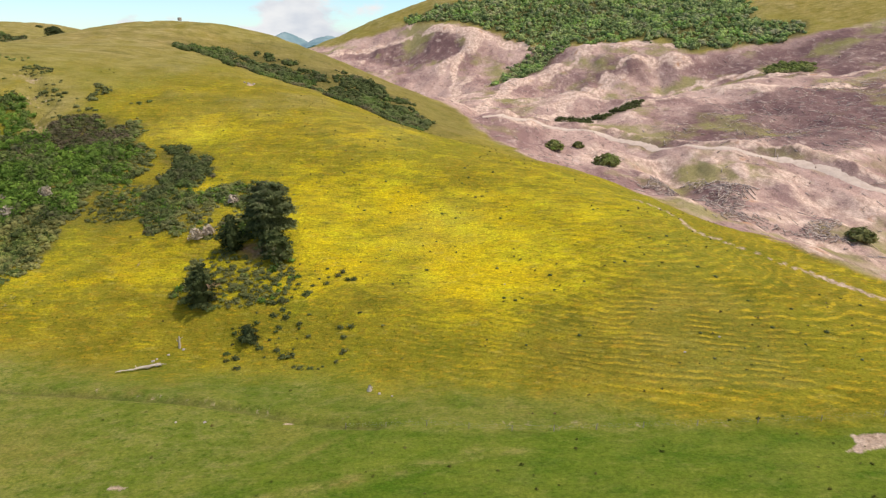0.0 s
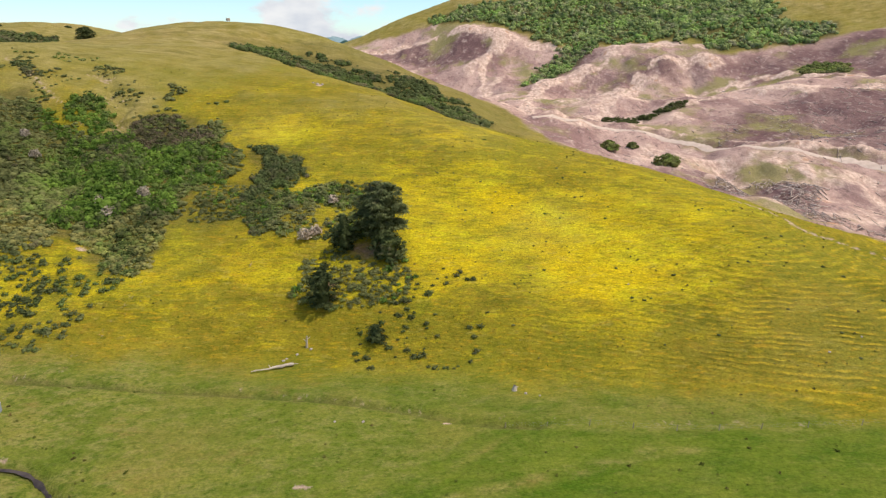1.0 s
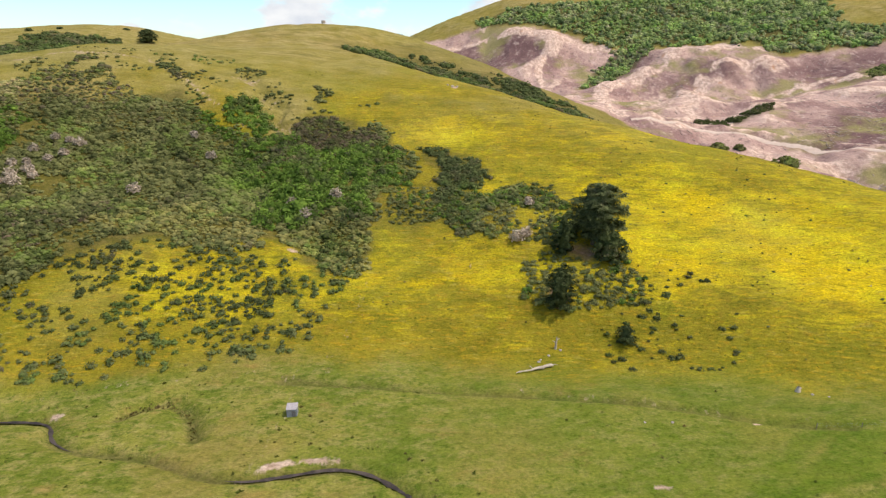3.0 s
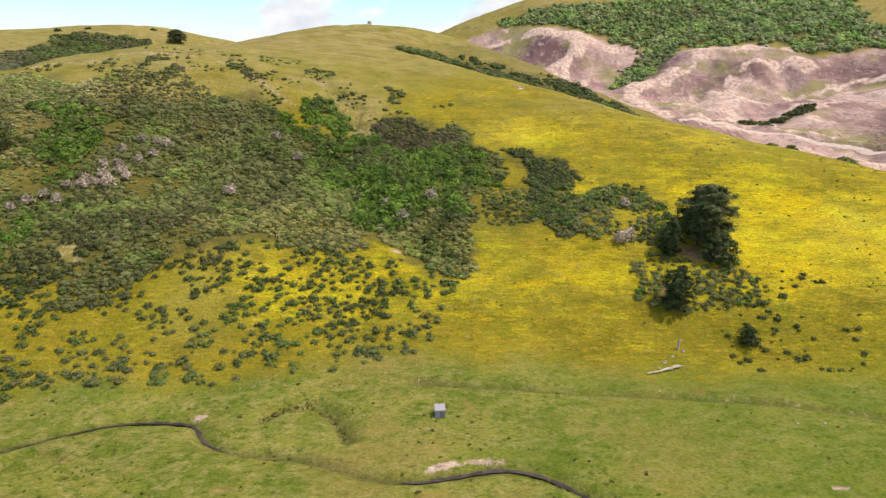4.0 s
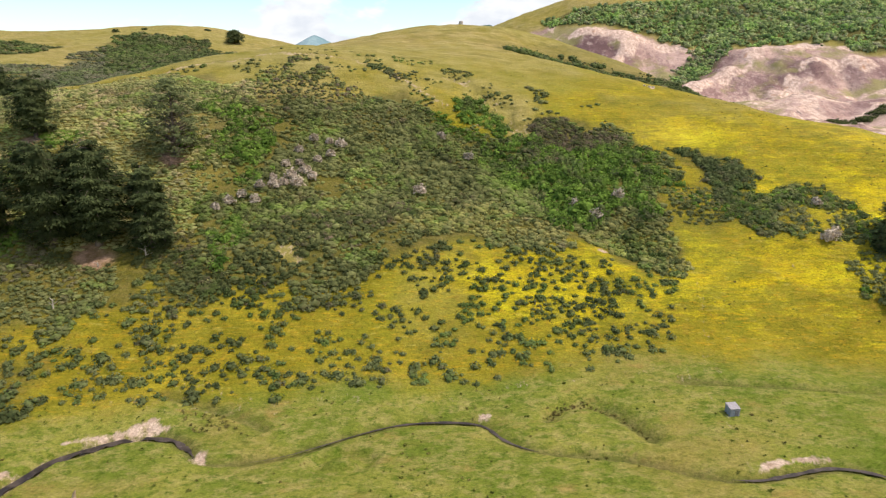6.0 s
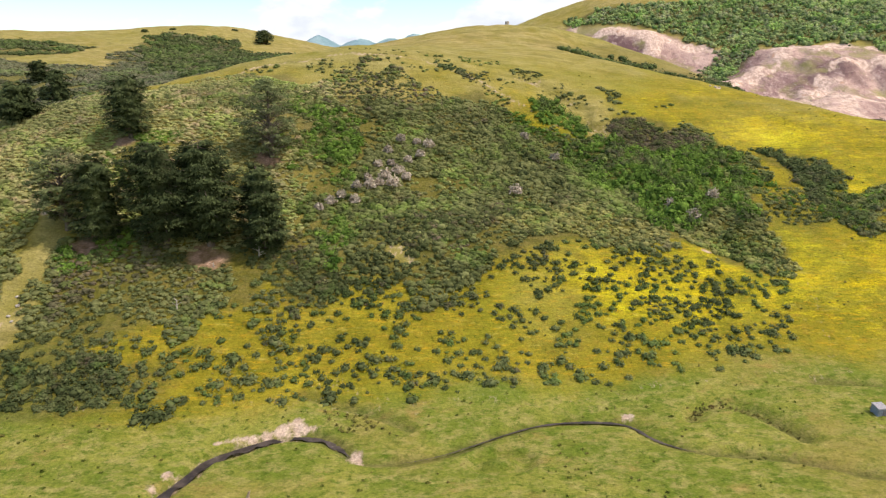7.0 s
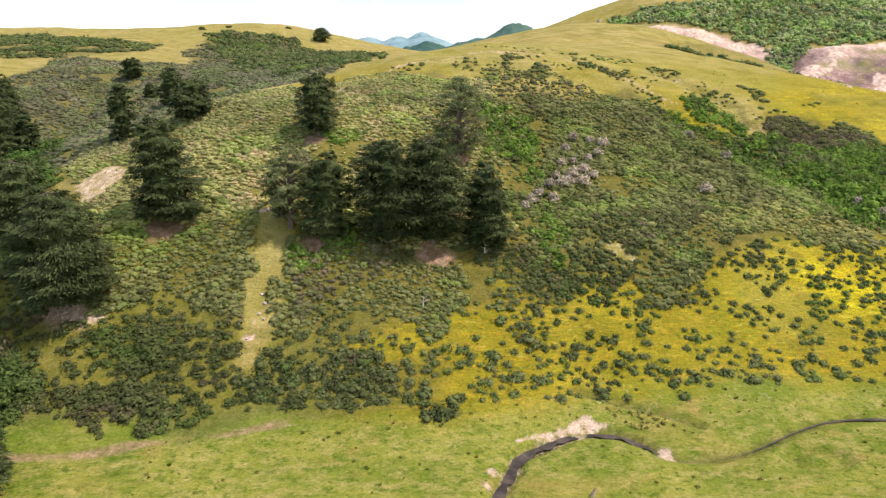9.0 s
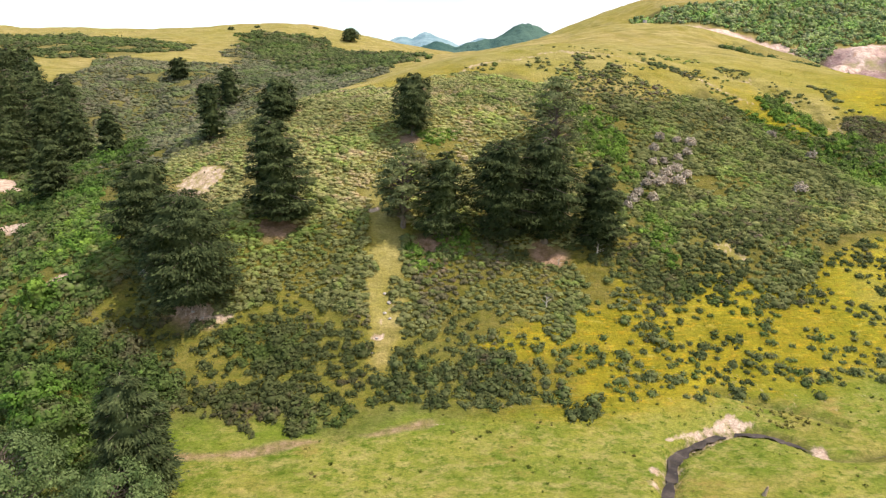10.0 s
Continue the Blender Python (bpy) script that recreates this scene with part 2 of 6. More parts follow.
    fell = p.mix(p.calc("MULTIPLY", slash, p.span(p.noise(0.10, 6, 0.7, shift=62.0), 0.36, 0.58, 0.5, 1.0)), fell, (0.128, 0.074, 0.074))
    fell = p.mix(p.span(p.noise(0.30, 7, 0.72, (1, 0.45, 1), 2.0), 0.54, 0.66, 0.0, 0.45), fell, (0.660, 0.525, 0.455))
    fell = p.mix(p.span(p.noise(0.45, 6, 0.72, (1, 0.5, 1), 8.0), 0.54, 0.66, 0.0, 0.75), fell, (0.120, 0.076, 0.070))
    fell = p.mix(p.span(p.noise(0.02, 5, 0.65, shift=33.0), 0.52, 0.61, 0.0, 0.75), fell, (0.240, 0.225, 0.075))
    c = p.mix(logged, c, fell)
    rust = p.calc("MULTIPLY", logged, p.span(p.noise(0.09, 5, 0.65, shift=101.0), 0.60, 0.68, 0.0, 0.7))
    # dull brown soil, darkened further: shade under plants and banks put into colour
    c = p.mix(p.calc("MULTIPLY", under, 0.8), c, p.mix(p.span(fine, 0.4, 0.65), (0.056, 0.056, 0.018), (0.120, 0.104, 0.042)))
    c = p.mix(p.calc("MULTIPLY", litter, p.span(fine, 0.3, 0.6, 0.6, 1.0)), c, p.mix(p.span(fine, 0.4, 0.65), (0.200, 0.118, 0.080), (0.350, 0.225, 0.160)))
    earth = p.mix(p.span(fine, 0.35, 0.65), (0.300, 0.212, 0.150), (0.560, 0.428, 0.336))
    near_break, far_break = p.noise(1.1, 6, 0.72, (1.0, 0.55, 0.55), 7.0), p.noise(0.16, 8, 0.72, (1.0, 0.45, 1.0), 57.0)
    ragged = p.calc("ADD", near_break, p.calc("MULTIPLY", logged, p.calc("SUBTRACT", far_break, near_break)))
    c = p.mix(p.span(p.calc("ADD", bare, p.calc("MULTIPLY", p.calc("SUBTRACT", ragged, 0.5), 1.6)), 0.32, 0.68), c, p.mix(rust, p.mix(logged, earth, p.mix(p.span(p.noise(0.42, 7, 0.75, (1.0, 0.5, 1.0), 67.0), 0.40, 0.60), (0.370, 0.248, 0.200), (0.690, 0.525, 0.425))), (0.400, 0.190, 0.085)))
    c = p.mix(p.span(blade, 0.25, 0.75, 0.0, 1.0), p.mix(1.0, c, (0.50, 0.51, 0.50), "MULTIPLY"), p.mix(1.0, c, (1.52, 1.49, 1.46), "MULTIPLY"))
    h = p.calc("ADD", p.calc("MULTIPLY", fine, 1.0), p.calc("ADD", p.calc("MULTIPLY", blade, 0.35), p.calc("MULTIPLY", tread, -0.35)))
    p.bump(h, 0.85, 0.4)
    return p.done(c)


LAYERS = ("flower", "logged", "bare", "dry", "lush", "litter", "terrace", "paddock", "under", "slash")
GROUND = ground_paint()


# ---- the lie of the land ----
# Heights of the land on lines that run along the valley, each a distance behind the foot of the hill.
LAND_X = np.array([-720, -580, -480, -410, -360, -320, -290, -260, -230, -200, -170, -140, -110, -80, -50, -20, 10, 40, 70, 105, 160, 240, 340, 460])


def land_line(off, *heights):
    LAND_S.append(off)
    LAND_Z.append(heights)


LAND_S, LAND_Z = [], []
land_line(-220, 13, 7.5, 4, 2, 0.5, -0, -0.5, -0.5, -0.5, -0.5, -0, 0, 0.5, 1.5, 2, 2.5, 3.5, 4, 5, 5.5, 7, 9, 11, 13.5)
land_line(-110, 20, 13, 8, 4, 1, -1, -2, -3, -3, -3, -2, -1, -0, 0.5, 1, 2, 2.5, 3.5, 4.5, 5.5, 6.5, 7.5, 8.5, 9.5)
land_line(-50, 20, 15.5, 11.5, 7.5, 3, -0.5, -2.5, -3, -3.5, -3, -2, -1, -0.5, -0.5, 0, 1, 2, 3, 3.5, 4, 4.5, 5.5, 6.5, 8)
land_line(-15, 19, 14.5, 11, 7.5, 3.5, -0.5, -2, -3, -3, -3, -3, -2.5, -1.5, -0, 0.5, 1, 2, 2.5, 3.5, 4, 4.5, 4.5, 6.5, 8.5)
land_line(0, 18.5, 13.5, 9.5, 6, 3, 1.5, 0.5, -0.5, -0.5, -0.5, -1, -0.5, 1, 1, -0, 1, 2.5, 4, 5.5, 6, 6, 5.5, 6.5, 9)
land_line(12, 21, 14.5, 10.5, 8, 7, 7.5, 8, 7, 5.5, 5.5, 5, 5.5, 6, 6.5, 7, 7.5, 8.5, 10, 10, 7.5, 6, 5.5, 8, 12)
land_line(28, 25.5, 17, 12, 10.5, 11.5, 13.5, 15, 16.5, 16, 14.5, 14, 14.5, 13.5, 13.5, 14, 12.5, 12, 15, 11, 7.5, 5, 5.5, 9.5, 16.5)
land_line(48, 32, 22, 16, 14, 14.5, 17.5, 21, 24.5, 26, 24.5, 21.5, 21.5, 20.5, 21, 21, 19, 18, 18.5, 13, 8, 4.5, 6, 12, 20.5)
land_line(70, 41.5, 30, 23, 19.5, 18.5, 21, 27, 33, 36.5, 35, 31.5, 31, 28, 29, 30, 28.5, 23.5, 19, 10, 2, 1.5, 8, 16.5, 24)
land_line(95, 52.5, 40, 31.5, 26.5, 22, 23.5, 29.5, 37.5, 42, 43, 43, 42, 39.5, 38, 36, 32, 26, 18.5, 10, 5, 6, 11, 19, 27.5)
land_line(125, 65, 51.5, 40.5, 28.5, 21, 22, 28, 36, 44.5, 51, 53, 50, 47.5, 44.5, 39, 31.5, 22.5, 14, 8.5, 7.5, 11.5, 16.5, 23, 30.5)
land_line(165, 74.5, 59, 46.5, 35, 28.5, 28.5, 32.5, 38, 44, 49.5, 53, 54.5, 53.5, 49, 42, 32, 21, 14, 11.5, 14, 21, 25.5, 31.5, 38.5)
land_line(215, 76, 61, 49.5, 42, 39.5, 39, 40.5, 43, 46.5, 51, 57, 62.5, 63.5, 58, 47.5, 35, 25.5, 19.5, 17, 18, 23, 32, 41.5, 51.5)
land_line(280, 69, 60, 54.5, 51.5, 49.5, 47.5, 46.5, 47, 48.5, 50, 49.5, 47, 42.5, 36, 29, 23.5, 20.5, 20, 21.5, 26, 30.5, 38, 51, 71.5)
land_line(360, 62, 60, 58.5, 58, 57.5, 55.5, 52, 49.5, 46.5, 43.5, 39, 33.5, 27.5, 21, 15.5, 12, 10.5, 10, 11, 14.5, 23, 45, 74.5, 104.5)
land_line(460, 62, 64.5, 67, 69, 71, 70, 66, 60, 54, 48, 43, 39, 37, 36, 36.5, 37.5, 40, 43, 46.5, 54.5, 69, 82.5, 96.5, 109.5)
land_line(600, 75.5, 72, 68.5, 64, 59, 53, 47.5, 42, 39, 38.5, 42.5, 50.5, 62, 75, 87.5, 98, 106, 110, 111.5, 111.5, 111, 109, 103.5, 96)
land_line(800, 67, 54, 45, 39, 35, 32, 30.5, 29, 28.5, 29.5, 32.5, 37.5, 44.5, 51.5, 58.5, 64.5, 69, 71, 71.5, 71, 69.5, 66.5, 62.5, 58.5)
land_line(1100, 36.5, 30, 26, 23, 21.5, 20, 19.5, 19, 19, 19, 19.5, 19.5, 20, 20.5, 21, 21.5, 22, 22, 22.5, 23, 24, 25, 26, 27.5)
LAND_S, LAND_Z = np.array(LAND_S, float), np.array(LAND_Z, float)
FOOT_X = [-720, -320, -260, -225, -196, -168, -142, -110, -80, -50, -20, 0, 22, 50, 80, 460]
FOOT_Y = [88, 88, 88, 88, 89, 93, 97, 101, 102, 102, 95, 88, 84, 80, 78, 78]


def foot(x):
    return sum(np.interp(x + k, FOOT_X, FOOT_Y) for k in (-24, -12, 0, 12, 24)) / 5


def ease(v, lo, hi):
    u = np.clip((v - lo) / (hi - lo), 0, 1)
    return u * u * (3 - 2 * u)


def grain(x, y, seed):
    """Smooth random relief, -1 to 1, with cells one unit wide."""
    xi, yi = np.floor(x).astype(np.int64), np.floor(y).astype(np.int64)
    u, v = x - xi, y - yi
    u, v = u * u * (3 - 2 * u), v * v * (3 - 2 * v)

    def lattice(i, j):
        n = (i * 374761393 + j * 668265263 + seed * 974634777) & 0xFFFFFFFF
        n = ((n ^ (n >> 13)) * 1274126177) & 0xFFFFFFFF
        return ((n ^ (n >> 16)) & 0xFFFF) / 32767.5 - 1
    a, b = lattice(xi, yi), lattice(xi + 1, yi)
    c, d = lattice(xi, yi + 1), lattice(xi + 1, yi + 1)
    return (a * (1 - u) + b * u) * (1 - v) + (c * (1 - u) + d * u) * v


def spline(knots, v):
    """The four neighbours of v among the knots, and their weights."""
    n = len(knots)
    v = np.clip(v, knots[0], knots[-1])
    i = np.clip(np.searchsorted(knots, v, side="right") - 1, 0, n - 2)
    h = knots[i + 1] - knots[i]
    u = (v - knots[i]) / h
    w = np.zeros((4, len(v)))
    w[1], w[2] = 2 * u**3 - 3 * u**2 + 1, -2 * u**3 + 3 * u**2
    before, after = np.maximum(i - 1, 0), np.minimum(i + 2, n - 1)
    k = (u**3 - 2 * u**2 + u) * h / (knots[i + 1] - knots[before])
    w[2] += k
    near0 = i - 1 < 0
    w[0] -= np.where(near0, 0, k)
    w[1] -= np.where(near0, k, 0)
    k = (u**3 - u**2) * h / (knots[after] - knots[i])
    near1 = i + 2 > n - 1
    w[3] += np.where(near1, 0, k)
    w[2] += np.where(near1, k, 0)
    w[1] -= k
    return np.stack([before, i, i + 1, after]), w


def off_line(x, y, line):
    """Distance from a polyline, and the place along it from 0 to 1."""
    best, along = np.full(len(x), 1e9), np.zeros(len(x))
    for k, ((ax, ay), (bx, by)) in enumerate(zip(line, line[1:])):
        dx, dy = bx - ax, by - ay
        u = np.clip(((x - ax) * dx + (y - ay) * dy) / (dx * dx + dy * dy), 0, 1)
        d = np.hypot(x - ax - u * dx, y - ay - u * dy)
        along = np.where(d < best, (k + u) / (len(line) - 1), along)
        best = np.minimum(best, d)
    return best, along


def within(x, y, ring):
    """Distance to the edge of a plan outline, positive inside."""
    inside = np.zeros(len(x), bool)
    for (ax, ay), (bx, by) in zip(ring, ring[1:] + ring[:1]):
        if ay != by:
            inside ^= ((ay > y) != (by > y)) & (x < (bx - ax) * (y - ay) / (by - ay) + ax)
    return np.where(inside, 1, -1) * off_line(x, y, ring + ring[:1])[0]


def curved(line, step):
    """A polyline rounded through its corners."""
    pts = np.array(line, float)
    k = np.arange(len(pts), dtype=float)
    t = np.linspace(0, len(pts) - 1, max(2, int(np.hypot(*np.diff(pts, axis=0).T).sum() / step)))
    idx, w = spline(k, t)
    return [tuple(p) for p in np.einsum("kn,knc->nc", w, pts[idx])]


STREAM = curved([(-56, 40), (-60, 50), (-65, 60), (-70, 65), (-75, 69), (-80, 70.3), (-86, 69), (-91, 68), (-97, 69), (-105, 73), (-113, 75), (-118, 76.3),
                 (-122, 79), (-125, 83), (-130, 84.3), (-137, 84), (-143, 82), (-153, 77), (-160, 75.2), (-165, 75.6), (-168, 78.5), (-171.5, 80.8), (-177, 81),
                 (-181.5, 79), (-186, 76), (-188, 72), (-190, 68), (-192, 63), (-193, 54), (-190, 40)], 0.7)
OLD_BEND = curved([(-115, 84), (-112, 87), (-108, 87), (-104, 83.5), (-101, 78)], 1.5)
DRAINS = [curved(q, 1.5) for q in ([(-176, 90), (-170, 88.5), (-163, 86), (-158, 83)], [(-92, 92), (-71, 89), (-50, 86), (-38, 84), (-29, 82), (-17, 78), (-8, 76.5)])]
BANK = [(-187.3, 79.4), (-182.9, 81.0), (-178.8, 82.2), (-176.6, 83.6), (-175.2, 84.7), (-174.5, 84.5), (-173.4, 83.2), (-171.2, 82.5), (-173.4, 82.1), (-176.1, 81.8), (-178.6, 81.4), (-182.3, 80.1), (-187.0, 78.6)]
WIDE_X = [-200, -189, -186, -178, -171, -167, -164, -160, -152, -143, -137, -128, -122, -116, -108, -98, -92, -84, -70, -60, -56]
WIDE = [0.6, 0.7, 0.85, 0.62, 0.5, 0.42, 0.25, 0.10, 0.11, 0.13, 0.20, 0.34, 0.28, 0.18, 0.15, 0.15, 0.36, 0.32, 0.45, 0.5, 0.5]
GULLY = curved([(-152, 192), (-140, 184), (-127, 173), (-117, 160), (-104, 142), (-92, 128)], 3)
BACK_HOLLOW = curved([(-84, 286), (-56, 258), (-34, 250), (-10, 228), (8, 208)], 6)
EROSION = curved([(-127, 203), (-121, 198), (-119, 191), (-112, 186), (-112, 179), (-107, 174)], 2)
SIDE_GULLY = curved([(-345, 300), (-335, 240), (-325, 190), (-318, 150), (-305, 115), (-298, 90)], 5)
FELLED = [(-150, 650), (-29, 632), (40, 588), (80, 548), (103, 540), (174, 505), (192, 482), (270, 470), (420, 440), (460, 120), (120, 104), (88, 106), (70, 132), (62, 150), (55, 172), (44, 196),
          (26, 232), (8, 290), (-20, 345), (-80, 420), (-150, 500)]


ROAD = curved([(170, 150), (150, 180), (140, 193), (129, 213), (110, 231), (93, 252), (79, 274), (66, 284), (48, 290), (20, 290)], 4)
YARD = [(80, 140), (60, 205), (50, 250), (60, 280), (95, 245), (125, 205), (135, 170), (120, 130)]
SKIDS = [curved(q, 6) for q in ([(12, 310), (10, 400), (12, 500), (14, 540), (27, 571), (10, 600)], [(20, 305), (35, 400), (51, 466), (95, 490), (127, 525)], [(54, 313), (90, 400), (126, 470), (165, 472)],
                                [(150, 440), (199, 437), (215, 400), (257, 375), (300, 360)], [(60, 300), (90, 330), (140, 350), (180, 345), (240, 330)], [(-110, 600), (-40, 610), (30, 580), (85, 545), (175, 500)])]


def lowland(x, y):
    """Height of the land before the small channels are cut."""
    x, y = np.asarray(x, float), np.asarray(y, float)
    s = y - foot(x)
    (si, sw), (xi, xw) = spline(LAND_S, s), spline(LAND_X.astype(float), x)
    z = np.zeros(len(x))
    for a in range(4):
        for b in range(4):
            z += sw[a] * xw[b] * LAND_Z[si[a], xi[b]]
    rise = ease(s, -6, 30)
    z += (0.30 + 0.27 * rise) * grain(x / 13, y / 13, 1) + (0.06 + 0.22 * rise) * grain(x / 4.5, y / 4.5, 2)
    far = ease(y, 340, 430)
    z += far * (1.8 * grain(x / 60, y / 60, 3) + 1.3 * grain(x / 24, y / 24, 4))
    rough = ease(within(x + 6 * grain(x / 20, y / 20, 6), y, FELLED), -4, 14)
    for line, up, wide in ((SKIDS[1], 9.0, 24.0), (SKIDS[2], 8.0, 20.0), (SKIDS[0], 5.0, 20.0)):
        d, u = off_line(x, y, line)
        z += rough * up * np.exp(-((d / wide) ** 2)) * ease(u, 0.0, 0.4) * (1 + 0.35 * grain(x / 14, y / 14, 9))
    z += rough * (5.5 * np.abs(grain(x / 34, y / 75, 7)) - 1.8 + 1.4 * grain(x / 13, y / 16, 10) + 0.9 * grain(x / 6, y / 6, 8))
    d, u = off_line(x, y, [(q[0] + 2.5, q[1] + 6.0) for q in ROAD])
    z += rough * 2.4 * np.exp(-((d / 3.2) ** 2)) * (1 + 0.5 * grain(x / 8, y / 8, 14))
    yard = ease(within(x, y, YARD), -4, 8)
    z += yard * (2.0 * np.abs(grain(x / 8, y / 14, 15)) - 0.8)
    return z


def land(x, y):
    """Height of the ground."""
    x, y = np.atleast_1d(np.asarray(x, float)), np.atleast_1d(np.asarray(y, float))
    z = lowland(x, y)
    near = (y < 100) & (y > 30) & (x > -210) & (x < 0)
    if near.any():
        xs, ys = x[near], y[near]
        d, u = off_line(xs, ys, STREAM)
        half = np.maximum(np.interp(xs, WIDE_X, WIDE), 0.42) * (1 + 0.3 * grain(xs / 2.2, ys / 2.2, 11))
        deep = 0.45 + 0.75 * np.clip(half, 0, 1)
        cut = 1.0 - ease(d, half, half + 1.1 + 0.4 * grain(xs / 3, ys / 3, 12))
        z[near] -= deep * cut + 0.25 * (1 - ease(d, 1, 7))
        z[near] -= 0.9 * ease(within(xs + 0.5 * grain(xs / 1.5, ys / 1.5, 13), ys, BANK), -0.3, 2.2) - 0.5 * (1 - ease(np.hypot(xs + 177, ys - 88), 3, 9))
        d, u = off_line(xs, ys, OLD_BEND)
        z[near] -= 1.1 * (1 - ease(d, 0.3, 2.4))
        for line in DRAINS:
            d, u = off_line(xs, ys, line)
            z[near] -= 0.8 * (1 - ease(d, 0.2, 1.5))
        d = np.hypot(xs + 145, 1.6 * (ys - 74.5))
        z[near] -= 1.0 * (1 - ease(np.abs(d - 3.4), 0.4, 2.2))
    d, u = off_line(x, y, GULLY)
    z -= 2.2 * (1 - ease(d, 0, 9)) * ease(u, 0, 0.3)
    d, u = off_line(x, y, SIDE_GULLY)
    z -= 3.0 * (1 - ease(d, 0, 14))
    d, u = off_line(x, y, BACK_HOLLOW)
    z -= 4.6 * np.exp(-((d / 17) ** 2))
    d, u = off_line(x, y, EROSION)
    z -= 1.3 * (1 - ease(d + 0.8 * grain(x / 2.5, y / 2.5, 17), 0.4, 3.2))
    return z


def spot(x, y, up=0.0):
    return Vector((x, y, float(land(x, y)[0]) + up))


# ---- building helpers ----
def mesh_of(name, verts, faces, mat, smooth=False):
    """A mesh from arrays; all faces have the same number of corners, or faces is a list of such arrays."""
    groups = faces if isinstance(faces, list) else [faces]
    me = bpy.data.meshes.new(name)
    me.vertices.add(len(verts))
    me.vertices.foreach_set("co", np.asarray(verts, np.float32).ravel())
    loops = np.concatenate([np.asarray(f, np.int32).ravel() for f in groups])
    sizes = np.concatenate([np.full(len(f), np.asarray(f).shape[1], np.int32) for f in groups])
    me.loops.add(len(loops))
    me.loops.foreach_set("vertex_index", loops)
    me.polygons.add(len(sizes))
    me.polygons.foreach_set("loop_start", np.concatenate([[0], np.cumsum(sizes)[:-1]]).astype(np.int32))
    if smooth:
        me.polygons.foreach_set("use_smooth", np.ones(len(sizes), bool))
    me.update(calc_edges=True)
    me.materials.append(mat)
    return me


def part(name, me, parent, label=""):
    ob = new(name, me)
    ob.parent = parent
    return tagged(ob, label)


def bm_mesh(name, bm, mat, smooth=False):
    me = bpy.data.meshes.new(name)
    bmesh.ops.recalc_face_normals(bm, faces=bm.faces)
    for f in bm.faces:
        f.smooth = smooth
    bm.to_mesh(me)
    bm.free()
    me.materials.append(mat)
    return me


def leaf_quads(centres, size, rng, long=1.7, out=None, loose=0.6, along=None):
    """One small pointed leaf or tuft at each centre, facing roughly out, turned at random."""
    n = len(centres)
    face = rng.normal(size=(n, 3))
    face /= np.linalg.norm(face, axis=1)[:, None]
    if out is not None:
        face = out / (np.linalg.norm(out, axis=1)[:, None] + 1e-6) + loose * face
        face /= np.linalg.norm(face, axis=1)[:, None]
    a = np.cross(face, rng.normal(size=(n, 3)))
    if along is not None:
        a = along - face * (along * face).sum(1)[:, None]
    a /= np.linalg.norm(a, axis=1)[:, None] + 1e-6
    b = np.cross(face, a)
    s = (np.asarray(size) * rng.uniform(0.6, 1.35, n))[:, None] * 0.5
    v = np.stack([centres - a * s * long, centres - b * s, centres + a * s * long, centres + b * s], 1).reshape(-1, 3)
    return v, np.arange(n * 4).reshape(n, 4)


def tube(path, radii, sides=7):
    """A tapered, slightly crooked tube through the points of a path."""
    path = np.array(path, float)
    v, n = [], len(path)
    for k in range(n):
        t = path[min(k + 1, n - 1)] - path[max(k - 1, 0)]
        t /= np.linalg.norm(t)
        a = np.cross(t, (0.3, 0.9, 0.1))
        a /= np.linalg.norm(a)
        b = np.cross(t, a)
        ang = np.arange(sides) * 2 * np.pi / sides
        v.append(path[k] + radii[k] * (np.cos(ang)[:, None] * a + np.sin(ang)[:, None] * b))
    v = np.concatenate(v)
    i, j = np.meshgrid(np.arange(n - 1), np.arange(sides), indexing="ij")
    i, j = i.ravel(), j.ravel()
    return v, np.stack([i * sides + j, i * sides + (j + 1) % sides, (i + 1) * sides + (j + 1) % sides, (i + 1) * sides + j], 1)


def join(pieces):
    vs, fs, n = [], [], 0
    for v, f in pieces:
        vs.append(v)
        fs.append(f + n)
        n += len(v)
    return np.concatenate(vs), np.concatenate(fs)


def lump(level, rng, jag):
    """A jagged dome, one unit in radius and height."""
    bm = bmesh.new()
    bmesh.ops.create_icosphere(bm, subdivisions=level, radius=1.0)
    v = np.array([q.co[:] for q in bm.verts])
    f = np.array([[q.index for q in p.verts] for p in bm.faces])
    bm.free()
    v *= 0.84 * (1 + jag * rng.uniform(-1, 1, len(v)))[:, None]
    v[:, 2] = v[:, 2] * 0.62 + 0.38
    return v, f


def shrub_shape(seed, level=2, leaves=78, leaf=0.23, heart=1.0):
    """A shrub one unit in radius and height: several jagged heads under a coat of loose leaves."""
    rng = np.random.default_rng(seed)
    vs, tris, n = [], [], 0
    heads = level
    for k in range(heads):
        v, f = lump(1, rng, 0.16)
        v = v * heart
        if heads > 1:
            a = k * 2 * math.pi / heads + rng.uniform(0, 1)
            r = rng.uniform(0.58, 0.72)
            v = v * (r, r, r * rng.uniform(0.8, 1.15)) + (0.38 * math.cos(a), 0.38 * math.sin(a), rng.uniform(-0.05, 0.12))
        vs.append(v)
        tris.append(f + n)
        n += len(v)
    d = rng.normal(size=(leaves, 3))
    d[:, 2] = np.abs(d[:, 2])
    d /= np.linalg.norm(d, axis=1)[:, None]
    c = d * rng.uniform(0.66, 1.12, (leaves, 1)) * (1, 1, 0.95) * (1 + 0.18 * np.sin(4 * np.arctan2(d[:, 1:2], d[:, :1]) + seed))
    v, q = leaf_quads(c, leaf, rng, 1.6, d + (0, 0, 0.3), 0.5)
    return np.concatenate(vs + [v]), [np.concatenate(tris), q + n]


